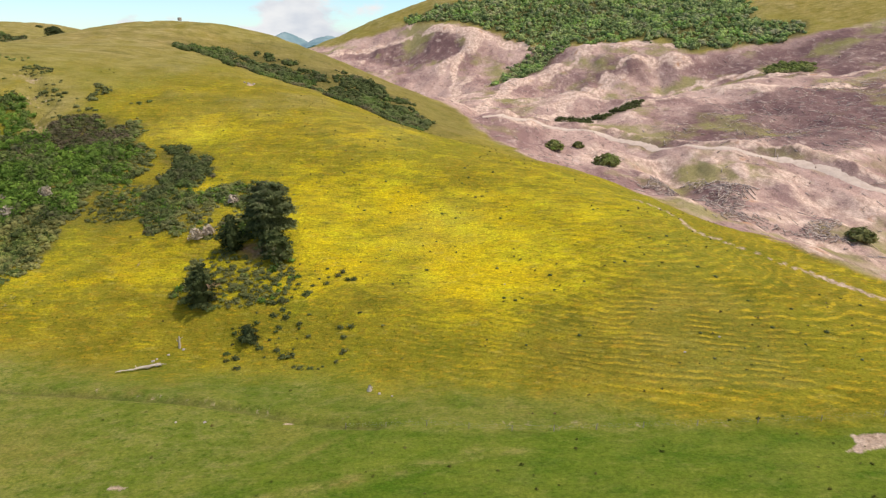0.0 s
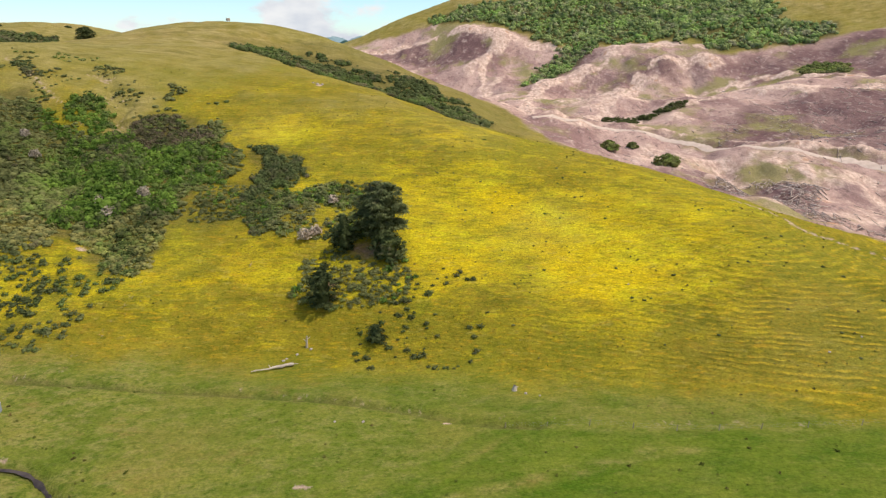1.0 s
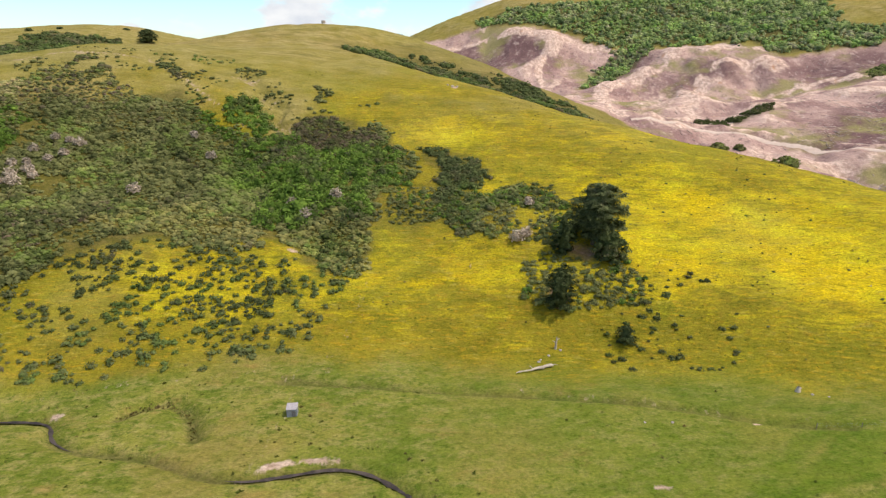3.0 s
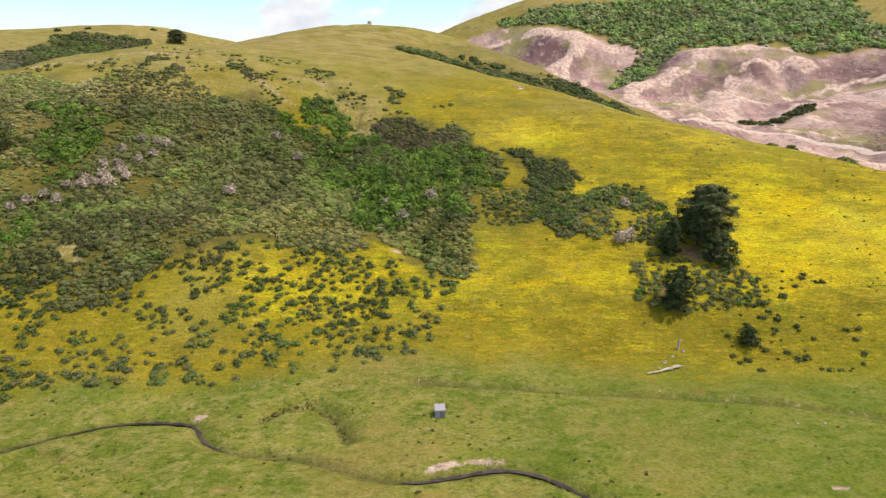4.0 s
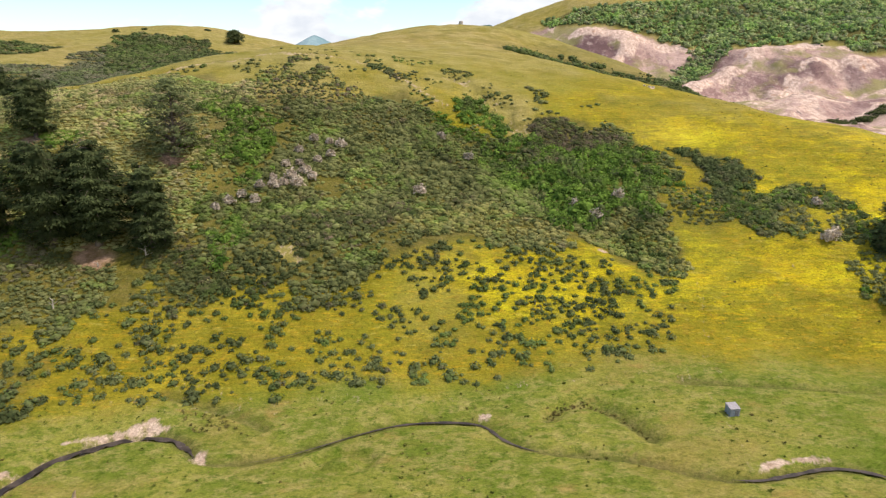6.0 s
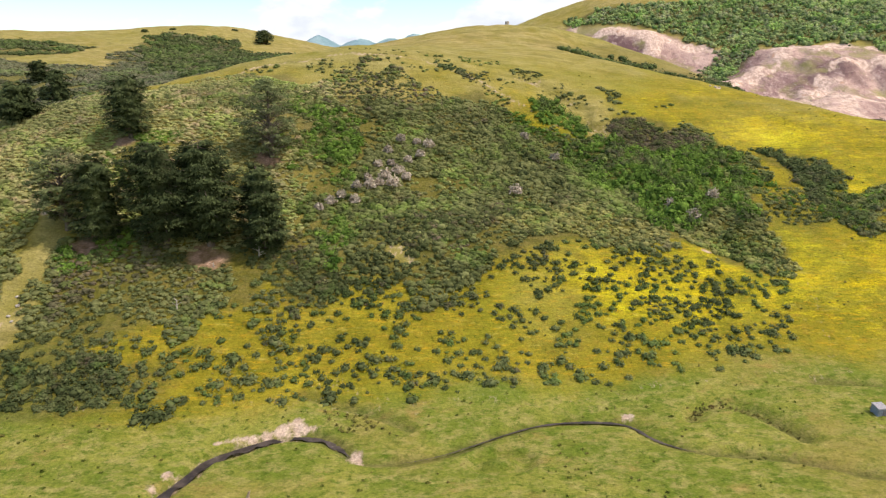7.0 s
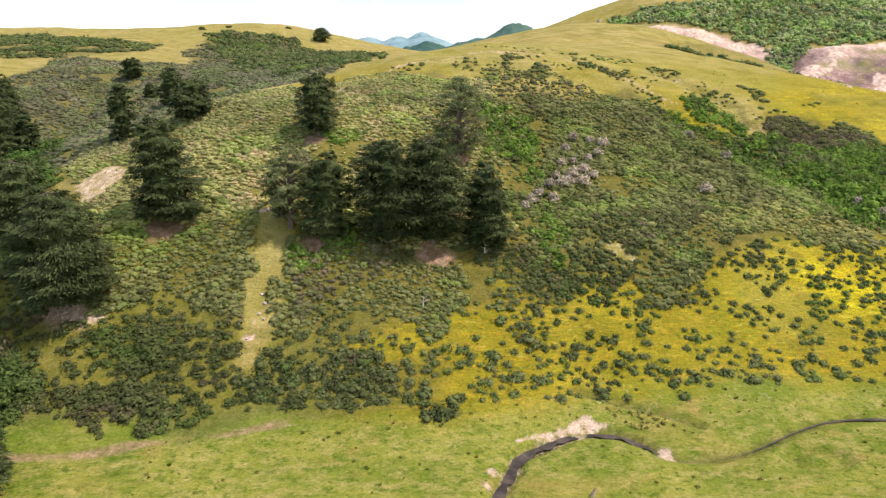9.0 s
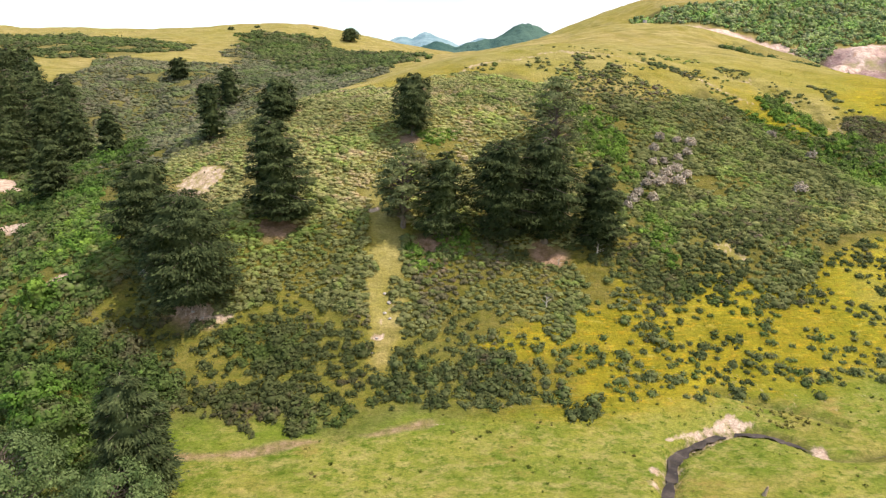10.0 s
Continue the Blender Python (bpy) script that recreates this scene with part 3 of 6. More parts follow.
NEAR_SHRUBS = [shrub_shape(40 + k) for k in range(7)]
FINE_SHRUBS = [shrub_shape(20 + k, 3, 200, 0.15, 0.85) for k in range(6)]
MID_SHRUBS = [shrub_shape(90 + k, 1, 40, 0.30) for k in range(8)]
LOW_SHRUBS = [shrub_shape(60 + k, 1, 22, 0.38) for k in range(6)]
TUFTS = []
for k in range(4):
    r_ = np.random.default_rng(80 + k)
    c_ = r_.normal(size=(14, 3)) * (0.4, 0.4, 0.18) + (0, 0, 0.4)
    TUFTS.append((leaf_quads(c_, 0.55, r_, 2.0)[0], [np.zeros((0, 3), np.int32), np.arange(56).reshape(14, 4)]))


def gather(shapes, xs, ys, radius, tall, rng, sink_=0.15):
    """Many plants joined: arrays of vertices and faces."""
    zs = land(xs, ys)
    vs, tris, quads, n = [], [], [], 0
    kind = rng.integers(0, len(shapes), len(xs))
    for k, (v, (t, q)) in enumerate(shapes):
        pick = np.where(kind == k)[0]
        if not len(pick):
            continue
        a = rng.uniform(0, 2 * np.pi, len(pick))
        c, s = np.cos(a)[:, None], np.sin(a)[:, None]
        r = radius[pick][:, None]
        wide = r * rng.uniform(0.85, 1.2, (len(pick), 1))
        px = (v[:, 0] * c - v[:, 1] * s) * wide + xs[pick][:, None]
        py = (v[:, 0] * s + v[:, 1] * c) * r + ys[pick][:, None]
        pz = v[:, 2] * tall[pick][:, None] + (zs[pick] - sink_ * tall[pick])[:, None]
        vs.append(np.stack([px, py, pz], -1).reshape(-1, 3))
        shift = n + np.arange(len(pick))[:, None, None] * len(v)
        tris.append((t[None] + shift).reshape(-1, 3))
        quads.append((q[None] + shift).reshape(-1, 4))
        n += len(pick) * len(v)
    return np.concatenate(vs), [np.concatenate(tris), np.concatenate(quads)]


def sow(ring, gap, rng, keep=1.0, ragged=3.0, gaps=0.0):
    """Places spread over a plan outline with an uneven edge; gaps opens clearings."""
    (x0, y0), (x1, y1) = np.min(ring, 0) - 4, np.max(ring, 0) + 4
    gx, gy = np.meshgrid(np.arange(x0, x1, gap), np.arange(y0, y1, gap))
    x, y = gx.ravel() + rng.uniform(-0.6, 0.6, gx.size) * gap, gy.ravel() + rng.uniform(-0.6, 0.6, gx.size) * gap
    d = within(x + ragged * grain(x / 6, y / 6, 21), y + ragged * grain(x / 6, y / 6, 22), [tuple(p) for p in ring])
    ok = (d > 0) & (rng.uniform(size=len(x)) < keep)
    if gaps:
        ok &= grain(x / 9, y / 9, 23) + 0.5 * grain(x / 4, y / 4, 24) > gaps * 2 - 1
    return x[ok], y[ok]


# ---- the ground, one sheet to the horizon ----
def steps(*stretches):
    out = []
    for a, b, w in stretches:
        out += list(np.arange(a, b, w))
    return np.array(out + [stretches[-1][1]], float)


SLOPE_BARE = [(-61, 120.5, 0.8), (-228, 103.8, 1.3), (-229.5, 101, 0.8), (-62, 214, 1.6), (-98, 127, 1.6), (-311, 131, 5.0), (-326, 155, 5.5),  (-232, 124, 1.4), (-230, 98, 1.0), (-220, 82.3, 1.0), (-287, 107, 3.0), (-329, 158, 5.5), (-309, 130, 4.5), (-20, 78, 1.2), (-39, 64.8, 0.9)]
TREE_FLOOR = [(-198, 116.2, 5.0), (-262, 101.5, 5.0), (-251, 119.5, 5.0), (-36, 122, 3.5), (-222, 116.5, 4), (-226, 147, 4), (-193, 145, 4), (-44, 113, 1.5)]
RIDGE_TRACK = [curved(q, 3) for q in ([(46, 142), (51, 131), (52, 122), (57, 119), (69, 111), (80, 98), (92, 90)], [(-221, 188), (-215, 190), (-209, 197), (-201, 201), (-193, 203), (-184, 206), (-160, 208), (-146, 198), (-135, 189), (-125, 180), (-117, 175)])]
FLOOR_TRACK = [curved(q, 3) for q in ([(-210, 86), (-182, 88), (-167, 87), (-150, 90), (-133, 89), (-119, 92), (-106, 93), (-91, 95), (-78, 93), (-52, 88), (-32, 83), (0, 77), (40, 74)], [(-92, 96), (-89, 82), (-91, 70), (-94, 55)], [(-80, 122), (-82, 108), (-86, 96)], [(-181, 86.5), (-177, 87), (-173, 91), (-169, 93.5)], [(-168, 91.3), (-161, 89.2), (-156, 85.3)])]
RED_TRACK = curved([(-262, 75), (-248, 76), (-241, 78), (-230, 80), (-221, 82.3)], 2)
GREEN_EDGE = curved([(-262, 78), (-245, 79), (-232, 81.5), (-214, 83.5), (-196, 88), (-175, 91), (-143, 91), (-119, 93)], 3)
PADDOCK = [(400, 74), (30, 74), (8, 74), (-13, 77), (-18, 75), (-24, 68), (-30, 62), (-60, 30), (400, 30)]
FLOWERS = [(0, 126, 34, 0.52), (12, 108, 18, 0.30), (-30, 140, 26, 0.26), (-60, 112, 20, 0.26), (-63, 174, 15, 0.45), (-95, 118, 20, 0.14), (-115, 112, 14, 0.14), (-20, 172, 24, 0.12), (-128, 116, 14, 0.30), (-110, 112, 12, 0.16), (-190, 104, 22, 0.06),
           (52, 92, 28, -0.30), (24, 100, 18, 0.12), (62, 104, 14, 0.14), (-50, 100, 14, -0.14), (-105, 98, 16, -0.08), (60, 120, 22, -0.06)]

# plan outlines of the scrub and bush
SCRUB_MAIN = [(-192, 172), (-177, 180), (-155, 181), (-143, 188), (-133, 181), (-126, 176), (-117, 174), (-108, 171), (-104, 182), (-91, 183), (-78, 167), (-75, 156), (-76, 148), (-81, 139), (-79, 133), (-82, 121),
              (-94, 123), (-102, 128), (-118, 126), (-128, 126), (-140, 121), (-147, 117), (-152, 111), (-163, 113), (-179, 112), (-182, 119), (-183, 145)]
GREEN_GULLY = [(-113, 169), (-102, 172), (-95, 164), (-88, 165), (-80, 167), (-78, 159), (-81, 156), (-73, 152), (-78, 146), (-84, 145), (-86, 138), (-91, 137), (-97, 137), (-101, 140), (-105, 133), (-108, 138), (-108, 148), (-112, 153), (-114, 159), (-119, 162), (-121, 169)]
GREEN_TONGUE = [(-127, 186), (-123, 188), (-117, 183), (-112, 175), (-113, 170), (-117, 172), (-125, 180)]
GREEN_LINK = [(-134, 180), (-130, 181), (-122, 174), (-120, 169), (-125, 169), (-133, 176)]
BROWN_HEAD = [(-108, 177), (-102, 182), (-96, 184), (-91, 179), (-86, 172), (-80, 169), (-78, 162), (-83, 164), (-91, 162), (-99, 159), (-104, 163), (-108, 171)]
GREEN_BAND = [(-164, 147), (-154, 149), (-147, 144), (-151, 140), (-160, 140)]
DARK_BAND = [(-163, 134), (-147, 134), (-137, 133), (-137, 128), (-142, 123), (-148, 121), (-157, 117), (-164, 110), (-180, 108), (-183, 114), (-175, 118), (-169, 121), (-165, 126)]
LIGHT_LOW = [(-137, 134), (-122, 139), (-108, 134), (-97, 136), (-85, 136), (-79, 134), (-81, 121), (-94, 123), (-104, 130), (-122, 126), (-137, 126)]
DARK_LEFT = [(-226, 109), (-224, 112), (-217, 117), (-212, 122), (-206, 119), (-203, 113), (-206, 110), (-214, 108), (-217, 105), (-223, 105)]
GREEN_SIDE = [(-226, 113), (-221, 119), (-213, 121), (-212, 116), (-218, 111), (-224, 110)]
PALE_GREEN = [(-227, 143), (-221, 149), (-214, 150), (-217, 138), (-220, 130), (-223, 131)]
FRINGE_LEFT = [(-92, 140), (-86, 143), (-79, 146), (-68, 151), (-64, 140), (-68, 133), (-75, 132), (-88, 134)]
CREST_PATCH = [(-157, 205), (-148, 206), (-137, 200), (-142, 195), (-149, 198)]
DARK_CORNER = [(-252, 82), (-257, 88), (-255, 93), (-246, 94), (-240, 89), (-237, 80), (-244, 79)]
GREEN_UPPER = [(-193, 165), (-188, 173), (-178, 176), (-169, 169), (-169, 161), (-172, 153), (-177, 147), (-177, 138), (-182, 137), (-188, 143), (-190, 154)]
GREEN_MID = [(-182, 126), (-176, 129), (-171, 125), (-171, 120), (-176, 119), (-181, 121)]
MID_THICK = [(-222, 122), (-204, 113), (-188, 111), (-174, 108), (-168, 114), (-176, 124), (-186, 122), (-205, 117)]
SCRUB_LEFT = [(-292, 116), (-262, 121), (-250, 117), (-235, 121), (-221, 119), (-213, 118), (-200, 115), (-188, 112), (-189, 105), (-204, 102), (-214, 99), (-222, 101), (-232, 101), (-242, 103), (-250, 106), (-262, 104), (-285, 104)]
SLOPE_FOOT = [(-285, 106), (-262, 106), (-250, 108), (-236, 104), (-216, 100), (-206, 93), (-202, 87), (-209, 85), (-217, 83), (-225, 82), (-234, 81), (-246, 80.5), (-262, 82), (-285, 86)]
LOWER_THICK = [(-230, 90), (-229, 94), (-222, 96), (-214, 95), (-205, 96), (-196, 97), (-196, 88), (-204, 85), (-213, 83.5), (-221, 82.5), (-229, 82.5)]
SLOPE_GAP = [(-257, 100), (-249, 102), (-240, 100), (-232, 98), (-231, 94), (-238, 91), (-246, 93), (-256, 94)]
PALE_UPPER = [(-285, 148), (-276, 168), (-262, 186), (-234, 180), (-219, 188), (-209, 192), (-186, 182), (-176, 174), (-182, 150), (-182, 122), (-201, 117), (-217, 121), (-234, 122), (-250, 118), (-268, 122)]
GREY_SIDE = [(-272, 168), (-258, 190), (-246, 230), (-240, 280), (-256, 320), (-300, 340), (-322, 340), (-392, 345), (-385, 270), (-330, 190), (-305, 150), (-285, 140)]
TREE_SCRUB = [(-73, 166), (-67, 166), (-64, 163), (-59, 163), (-55, 154), (-57, 148), (-61, 144), (-65, 145), (-67, 153), (-69, 159)]
TREE_FRINGE = [(-72, 146), (-66, 149), (-61, 145), (-55, 149), (-56, 144), (-45, 150), (-39, 149), (-36, 144), (-38, 131), (-42, 124), (-49, 126), (-55, 126), (-59, 131), (-64, 131), (-68, 133), (-73, 134), (-72, 139)]
CLUMP_SCRUB = [(-48, 118), (-44, 121), (-33, 119), (-26, 116), (-28, 107), (-44, 106), (-49, 112)]
LOOSE_SCRUB = [(-45, 107), (-26, 116), (-14, 112), (-12, 100), (-18, 94), (-30, 96), (-41, 101)]
KNOLL_SCRUB = [(-205, 177), (-191, 183), (-184, 197), (-174, 203), (-164, 196), (-155, 189), (-149, 188), (-137, 192), (-135, 187), (-145, 179), (-157, 174), (-169, 175), (-181, 175), (-191, 169), (-199, 166)]
KNOLL_TOP = [(-215, 190), (-196, 204), (-180, 214), (-160, 214), (-135, 216), (-112, 204), (-100, 190), (-108, 184), (-118, 190), (-128, 188), (-140, 194), (-160, 202), (-178, 206), (-192, 190), (-206, 180)]
CREST_STRIPS = [(-134, 207), (-124, 211), (-108, 200), (-92, 192), (-86, 186), (-100, 188), (-115, 199), (-122, 196), (-130, 198)]
GULLY_BUSH = [(-345, 84), (-290, 86), (-276, 104), (-283, 118), (-281, 136), (-296, 165), (-308, 186), (-330, 200), (-350, 150)]
GULLY_GREEN = [(-299, 132), (-288, 128), (-281, 122), (-286, 114), (-298, 116)]
NEAR_BUSH = [(-310, 66), (-272, 68), (-262, 76), (-261, 88), (-270, 96), (-310, 96)]
GREY_TOP = [(-352, 440), (-325, 384), (-285, 325), (-257, 290), (-246, 230), (-300, 300), (-318, 330), (-340, 380)]
SPUR_BUSH = [(-108, 269), (-95, 280), (-75, 286), (-51, 284), (-30, 280), (-8, 262), (0, 246), (-10, 226), (-22, 222), (-36, 226), (-52, 236), (-70, 248), (-92, 260)]
BACK_SPUR = [(-120, 272), (-95, 290), (-60, 310), (-20, 312), (8, 292), (14, 250), (0, 222), (-22, 236), (-44, 244), (-62, 258), (-90, 276)]
HOLLOW_BUSH = [(-362, 478), (-334, 490), (-304, 486), (-290, 462), (-262, 440), (-236, 400), (-226, 350), (-230, 304), (-247, 292), (-262, 284), (-285, 318), (-325, 384)]
PLATEAU_BUSH = [(-521, 465), (-417, 440), (-372, 425), (-366, 380), (-389, 350), (-428, 330), (-520, 380)]
FAR_WOOD = [(-34, 648), (44, 634), (144, 618), (262, 580), (239, 512), (273, 490), (262, 474), (204, 486), (186, 491), (175, 509), (104, 545), (102, 531), (67, 501), (45, 484), (54, 520), (86, 552), (37, 593), (-24, 630)]
GRASS_STRIP = [(-236, 130), (-229, 129), (-225.4, 116), (-226.4, 108), (-225.8, 101), (-228.5, 92), (-230.4, 91), (-231.8, 102), (-233.2, 114), (-234.2, 121)]
PALE_FACE = [(24, 324), (78, 488), (122, 533), (155, 514), (158, 490), (177, 444), (134, 349), (98, 324), (77, 307), (45, 277)]
MAUVE_SLOPES = [[(82, 245), (110, 300), (135, 324), (169, 337), (199, 339), (247, 360), (240, 260), (164, 232), (140, 220), (127, 227), (116, 248), (100, 262)],
                [(36, 491), (85, 540), (112, 535), (98, 506), (65, 484)], [(93, 454), (123, 502), (151, 482), (153, 458), (123, 462)], [(-79, 601), (-44, 615), (2, 598), (27, 571), (12, 539), (-36, 558)], [(180, 470), (300, 460), (330, 380), (240, 375), (200, 420)]]
SLASH_HEAPS = [[(66, 206), (90, 213), (100, 201), (90, 178), (76, 176)], [(86, 161), (106, 172), (120, 168), (108, 156)], [(66, 168), (76, 176), (90, 168), (84, 158)]]
LOGGED_STRIP = [(52, 304), (62, 316), (80, 324), (98, 333), (108, 332), (98, 322), (82, 315), (66, 306), (56, 299)]
LOGGED_PATCH = [(208, 425), (233, 442), (243, 424), (230, 401), (210, 409)]

GRAVEL = [(52.6, 71.0), (66, 71.2), (66, 67.6), (56.3, 68.1), (53.6, 67.9), (52.0, 67.0), (51.3, 68.1), (53.3, 69.6)]
ORANGE_BARE = [(-165.2, 121), (-161.4, 122.4), (-157.9, 118.4), (-158.3, 116.2), (-161.4, 117.4), (-164.5, 118.6)]
SLIP = [(-277, 136), (-272, 145), (-266, 141), (-267.5, 133), (-271, 128)]
LOW_SLIP = [(-267, 101), (-264, 103.5), (-259, 104), (-255, 103), (-254, 101), (-256, 99), (-261, 98.5)]
V_GRASS = [(-105, 130), (-103, 132), (-97, 126), (-96, 121), (-102, 123)]
RUTS = [curved(q, 1.5) for q in ([(-30, 60), (-26, 63), (-21, 67), (-13, 74)], [(-24, 60), (-11, 64), (-5, 66), (5, 69), (11, 70)], [(-22, 61.5), (-9, 65.4), (5, 70.4)])]

gx = steps((-5000, -800, 300), (-800, -340, 6), (-340, -200, 1.3), (-200, -55, 0.8), (-55, 90, 1.3), (90, 170, 1.6), (170, 300, 3), (300, 800, 10), (800, 5000, 300))
gy = steps((-3000, -200, 200), (-200, 45, 7), (45, 98, 0.7), (98, 180, 1.3), (180, 260, 2.0), (260, 660, 4), (660, 1100, 15), (1100, 5000, 150))
X, Y = (a.ravel() for a in np.meshgrid(gx, gy))
Zg = land(X, Y)
cols, rows_ = len(gx), len(gy)
base = (np.arange(rows_ - 1)[:, None] * cols + np.arange(cols - 1)[None]).ravel()
ground_mesh = mesh_of("ground", np.stack([X, Y, Zg], 1), np.stack([base, base + 1, base + cols + 1, base + cols], 1), GROUND, True)
back = Y - foot(X)
wob = 2.5 * grain(X / 9, Y / 9, 31) + 1.2 * grain(X / 3, Y / 3, 32)
layers = {k: np.zeros(len(X)) for k in LAYERS}
layers["lush"] = 1 - ease(back + wob + 4 * grain(X / 25, Y / 25, 33), -9, 0)
layers["flower"] = np.full(len(X), 0.38) - 0.30 * ease(Y, 172, 215) * ease(-X, 60, 110) - 0.10 * ease(Y, 190, 260)
for cx, cy, r, amount in FLOWERS:
    layers["flower"] += 0.78 * amount * np.exp(-((X - cx) ** 2 + (1.6 * (Y - cy)) ** 2) / r**2)
layers["flower"] -= 0.13 * (1 - ease(back, 2, 18)) + 0.05 * ease(-X, 90, 130)
# foot of the slope: dark green grass with cloud shade mixed into its colour
layers["flower"] -= 0.30 * ease(within(X + wob, Y, SLOPE_FOOT), -3, 3)
layers["lush"] = np.maximum(layers["lush"], 0.45 * ease(within(X + wob, Y, SLOPE_FOOT), -3, 4))
layers["lush"] *= 1 - ease(within(X + 0.6 * wob, Y, GRASS_STRIP), -1, 1.5)
layers["flower"] *= 1 - 0.75 * ease(Y, 280, 360)
# duller slope: cloud shade painted in as thinner yellow
layers["flower"] -= 0.20 * ease(-X, 122, 150) * (1 - ease(Y, 150, 170))
# back spur: olive grass, with the slope's shade put into its tone
layers["flower"] -= 0.35 * ease(within(X + wob, Y + wob, BACK_SPUR), -3, 6)
ridge = lowland(X, Y) - 0.25 * (lowland(X + 14, Y) + lowland(X - 14, Y) + lowland(X, Y + 14) + lowland(X, Y - 14))
layers["dry"] = np.clip(0.72 * ease(Y - 22 * ease(X, -105, -75) + 10 * grain(X / 30, Y / 30, 34), 176, 245) + 0.6 * ease(ridge, 0.15, 1.3) * ease(Y, 150, 200) + 0.3 * ease(-X, 80, 120) * ease(Y, 178, 215) + 0.55 * ease(-X + wob, 222, 250) * ease(Y, 112, 150)
                        + 0.55 * ease(within(X + wob, Y + wob, KNOLL_SCRUB), -8, 4) + 0.5 * np.exp(-((X + 185) ** 2 + (Y - 205) ** 2) / 30**2) + 0.2 * ease(grain(X / 22, Y / 22, 35), 0.2, 0.8) * (back > 0) + 0.55 * ease(within(X + wob, Y + wob, PALE_UPPER), -3, 3) + 1.0 * np.exp(-((X + 269) ** 2 / 13**2 + (Y - 143) ** 2 / 9**2)) + 1.0 * ease(within(X + 0.6 * wob, Y, GRASS_STRIP), -1, 1.5), 0, 1)
# under scrub: brown ground with the shade between plants painted in
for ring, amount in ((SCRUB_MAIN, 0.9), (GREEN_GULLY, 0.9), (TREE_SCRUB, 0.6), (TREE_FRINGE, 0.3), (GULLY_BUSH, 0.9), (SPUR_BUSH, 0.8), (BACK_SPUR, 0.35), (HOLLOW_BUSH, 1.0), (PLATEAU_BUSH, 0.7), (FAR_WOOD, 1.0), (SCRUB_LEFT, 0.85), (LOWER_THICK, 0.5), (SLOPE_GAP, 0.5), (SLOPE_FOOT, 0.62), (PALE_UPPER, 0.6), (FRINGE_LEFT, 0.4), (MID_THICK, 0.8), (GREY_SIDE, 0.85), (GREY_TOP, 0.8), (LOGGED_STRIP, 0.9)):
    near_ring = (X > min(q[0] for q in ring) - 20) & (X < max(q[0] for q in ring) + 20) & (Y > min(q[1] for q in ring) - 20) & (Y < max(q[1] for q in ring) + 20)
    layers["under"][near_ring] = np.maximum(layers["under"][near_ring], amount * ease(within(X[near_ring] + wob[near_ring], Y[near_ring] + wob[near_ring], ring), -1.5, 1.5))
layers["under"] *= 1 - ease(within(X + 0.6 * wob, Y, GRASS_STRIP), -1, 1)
# drains, old bend and stream edges: bank shade painted into the ground
for line, w in [(DRAINS[0], 0.55), (DRAINS[1], 0.6)] + [(OLD_BEND, 0.8)]:
    near_line = (X > -185) & (X < 5) & (Y > 70) & (Y < 100)
    layers["under"][near_line] = np.maximum(layers["under"][near_line], w * (1 - ease(off_line(X[near_line], Y[near_line], line)[0] + 0.2 * wob[near_line], 0.35, 1.2)))
near_line = (X > -200) & (X < -50) & (Y > 45) & (Y < 90)
layers["under"][near_line] = np.maximum(layers["under"][near_line], 0.8 * (1 - ease(off_line(X[near_line], Y[near_line], STREAM)[0] + 0.2 * wob[near_line], 0.2, 1.1)))
inner = within(X + wob, Y + wob, FELLED)
layers["logged"] = ease(inner, -2, 3)
bare = layers["bare"]
for cx, cy, r in SLOPE_BARE:
    bare[:] = np.maximum(bare, 1 - ease(np.hypot(X - cx + 0.5 * wob, 1.5 * (Y - cy)), 0.35 * r, 1.15 * r))
for cx, cy, r in TREE_FLOOR:
    layers["litter"] = np.maximum(layers["litter"], 1 - ease(np.hypot(X - cx + wob, 1.4 * (Y - cy)), 0.55 * r, 1.2 * r))
layers["terrace"] = 0.16 + 0.84 * np.exp(-((X - 50) ** 2 + (1.3 * (Y - 92)) ** 2) / 45**2) 
layers["paddock"] = np.maximum(0.5 * ease(X + 5 * wob, -105, -35), ease(within(X + 0.6 * wob, Y + 0.3 * wob, PADDOCK), -1.5, 1.5))
layers["paddock"] = np.maximum(layers["paddock"], 0.55 * ease(within(X + wob, Y, SLOPE_FOOT), -3, 4))
rough_yard = ease(within(X + 3 * wob, Y + 3 * wob, YARD), -3, 6) * (0.46 + 0.34 * grain(X / 9, Y / 7, 36))
for q in SLASH_HEAPS:
    rough_yard *= 1 - 0.8 * ease(within(X + wob, Y + wob, q), -3, 3)
bare[:] = np.maximum(bare, rough_yard)
felled_spot = layers["logged"] > 0
fx, fy = X[felled_spot], Y[felled_spot]
dark = np.maximum.reduce([ease(within(fx + 2 * wob[felled_spot], fy + 2 * wob[felled_spot], q), -3, 8) for q in MAUVE_SLOPES + SLASH_HEAPS])
layers["slash"][felled_spot] = 0.9 * dark
crest = lowland(fx, fy) - 0.25 * (lowland(fx + 16, fy) + lowland(fx - 16, fy) + lowland(fx, fy + 16) + lowland(fx, fy - 16)) + 0.5 * grain(fx / 9, fy / 9, 37)
pale = ease(within(fx + 2 * wob[felled_spot], fy + 2 * wob[felled_spot], PALE_FACE), -6, 12) * (0.30 + 0.35 * grain(fx / 22, fy / 30, 38))
bare[felled_spot] = np.maximum(bare[felled_spot], np.maximum(pale, 0.72 * ease(crest, 0.3, 2.0)) * (1 - 0.75 * dark))
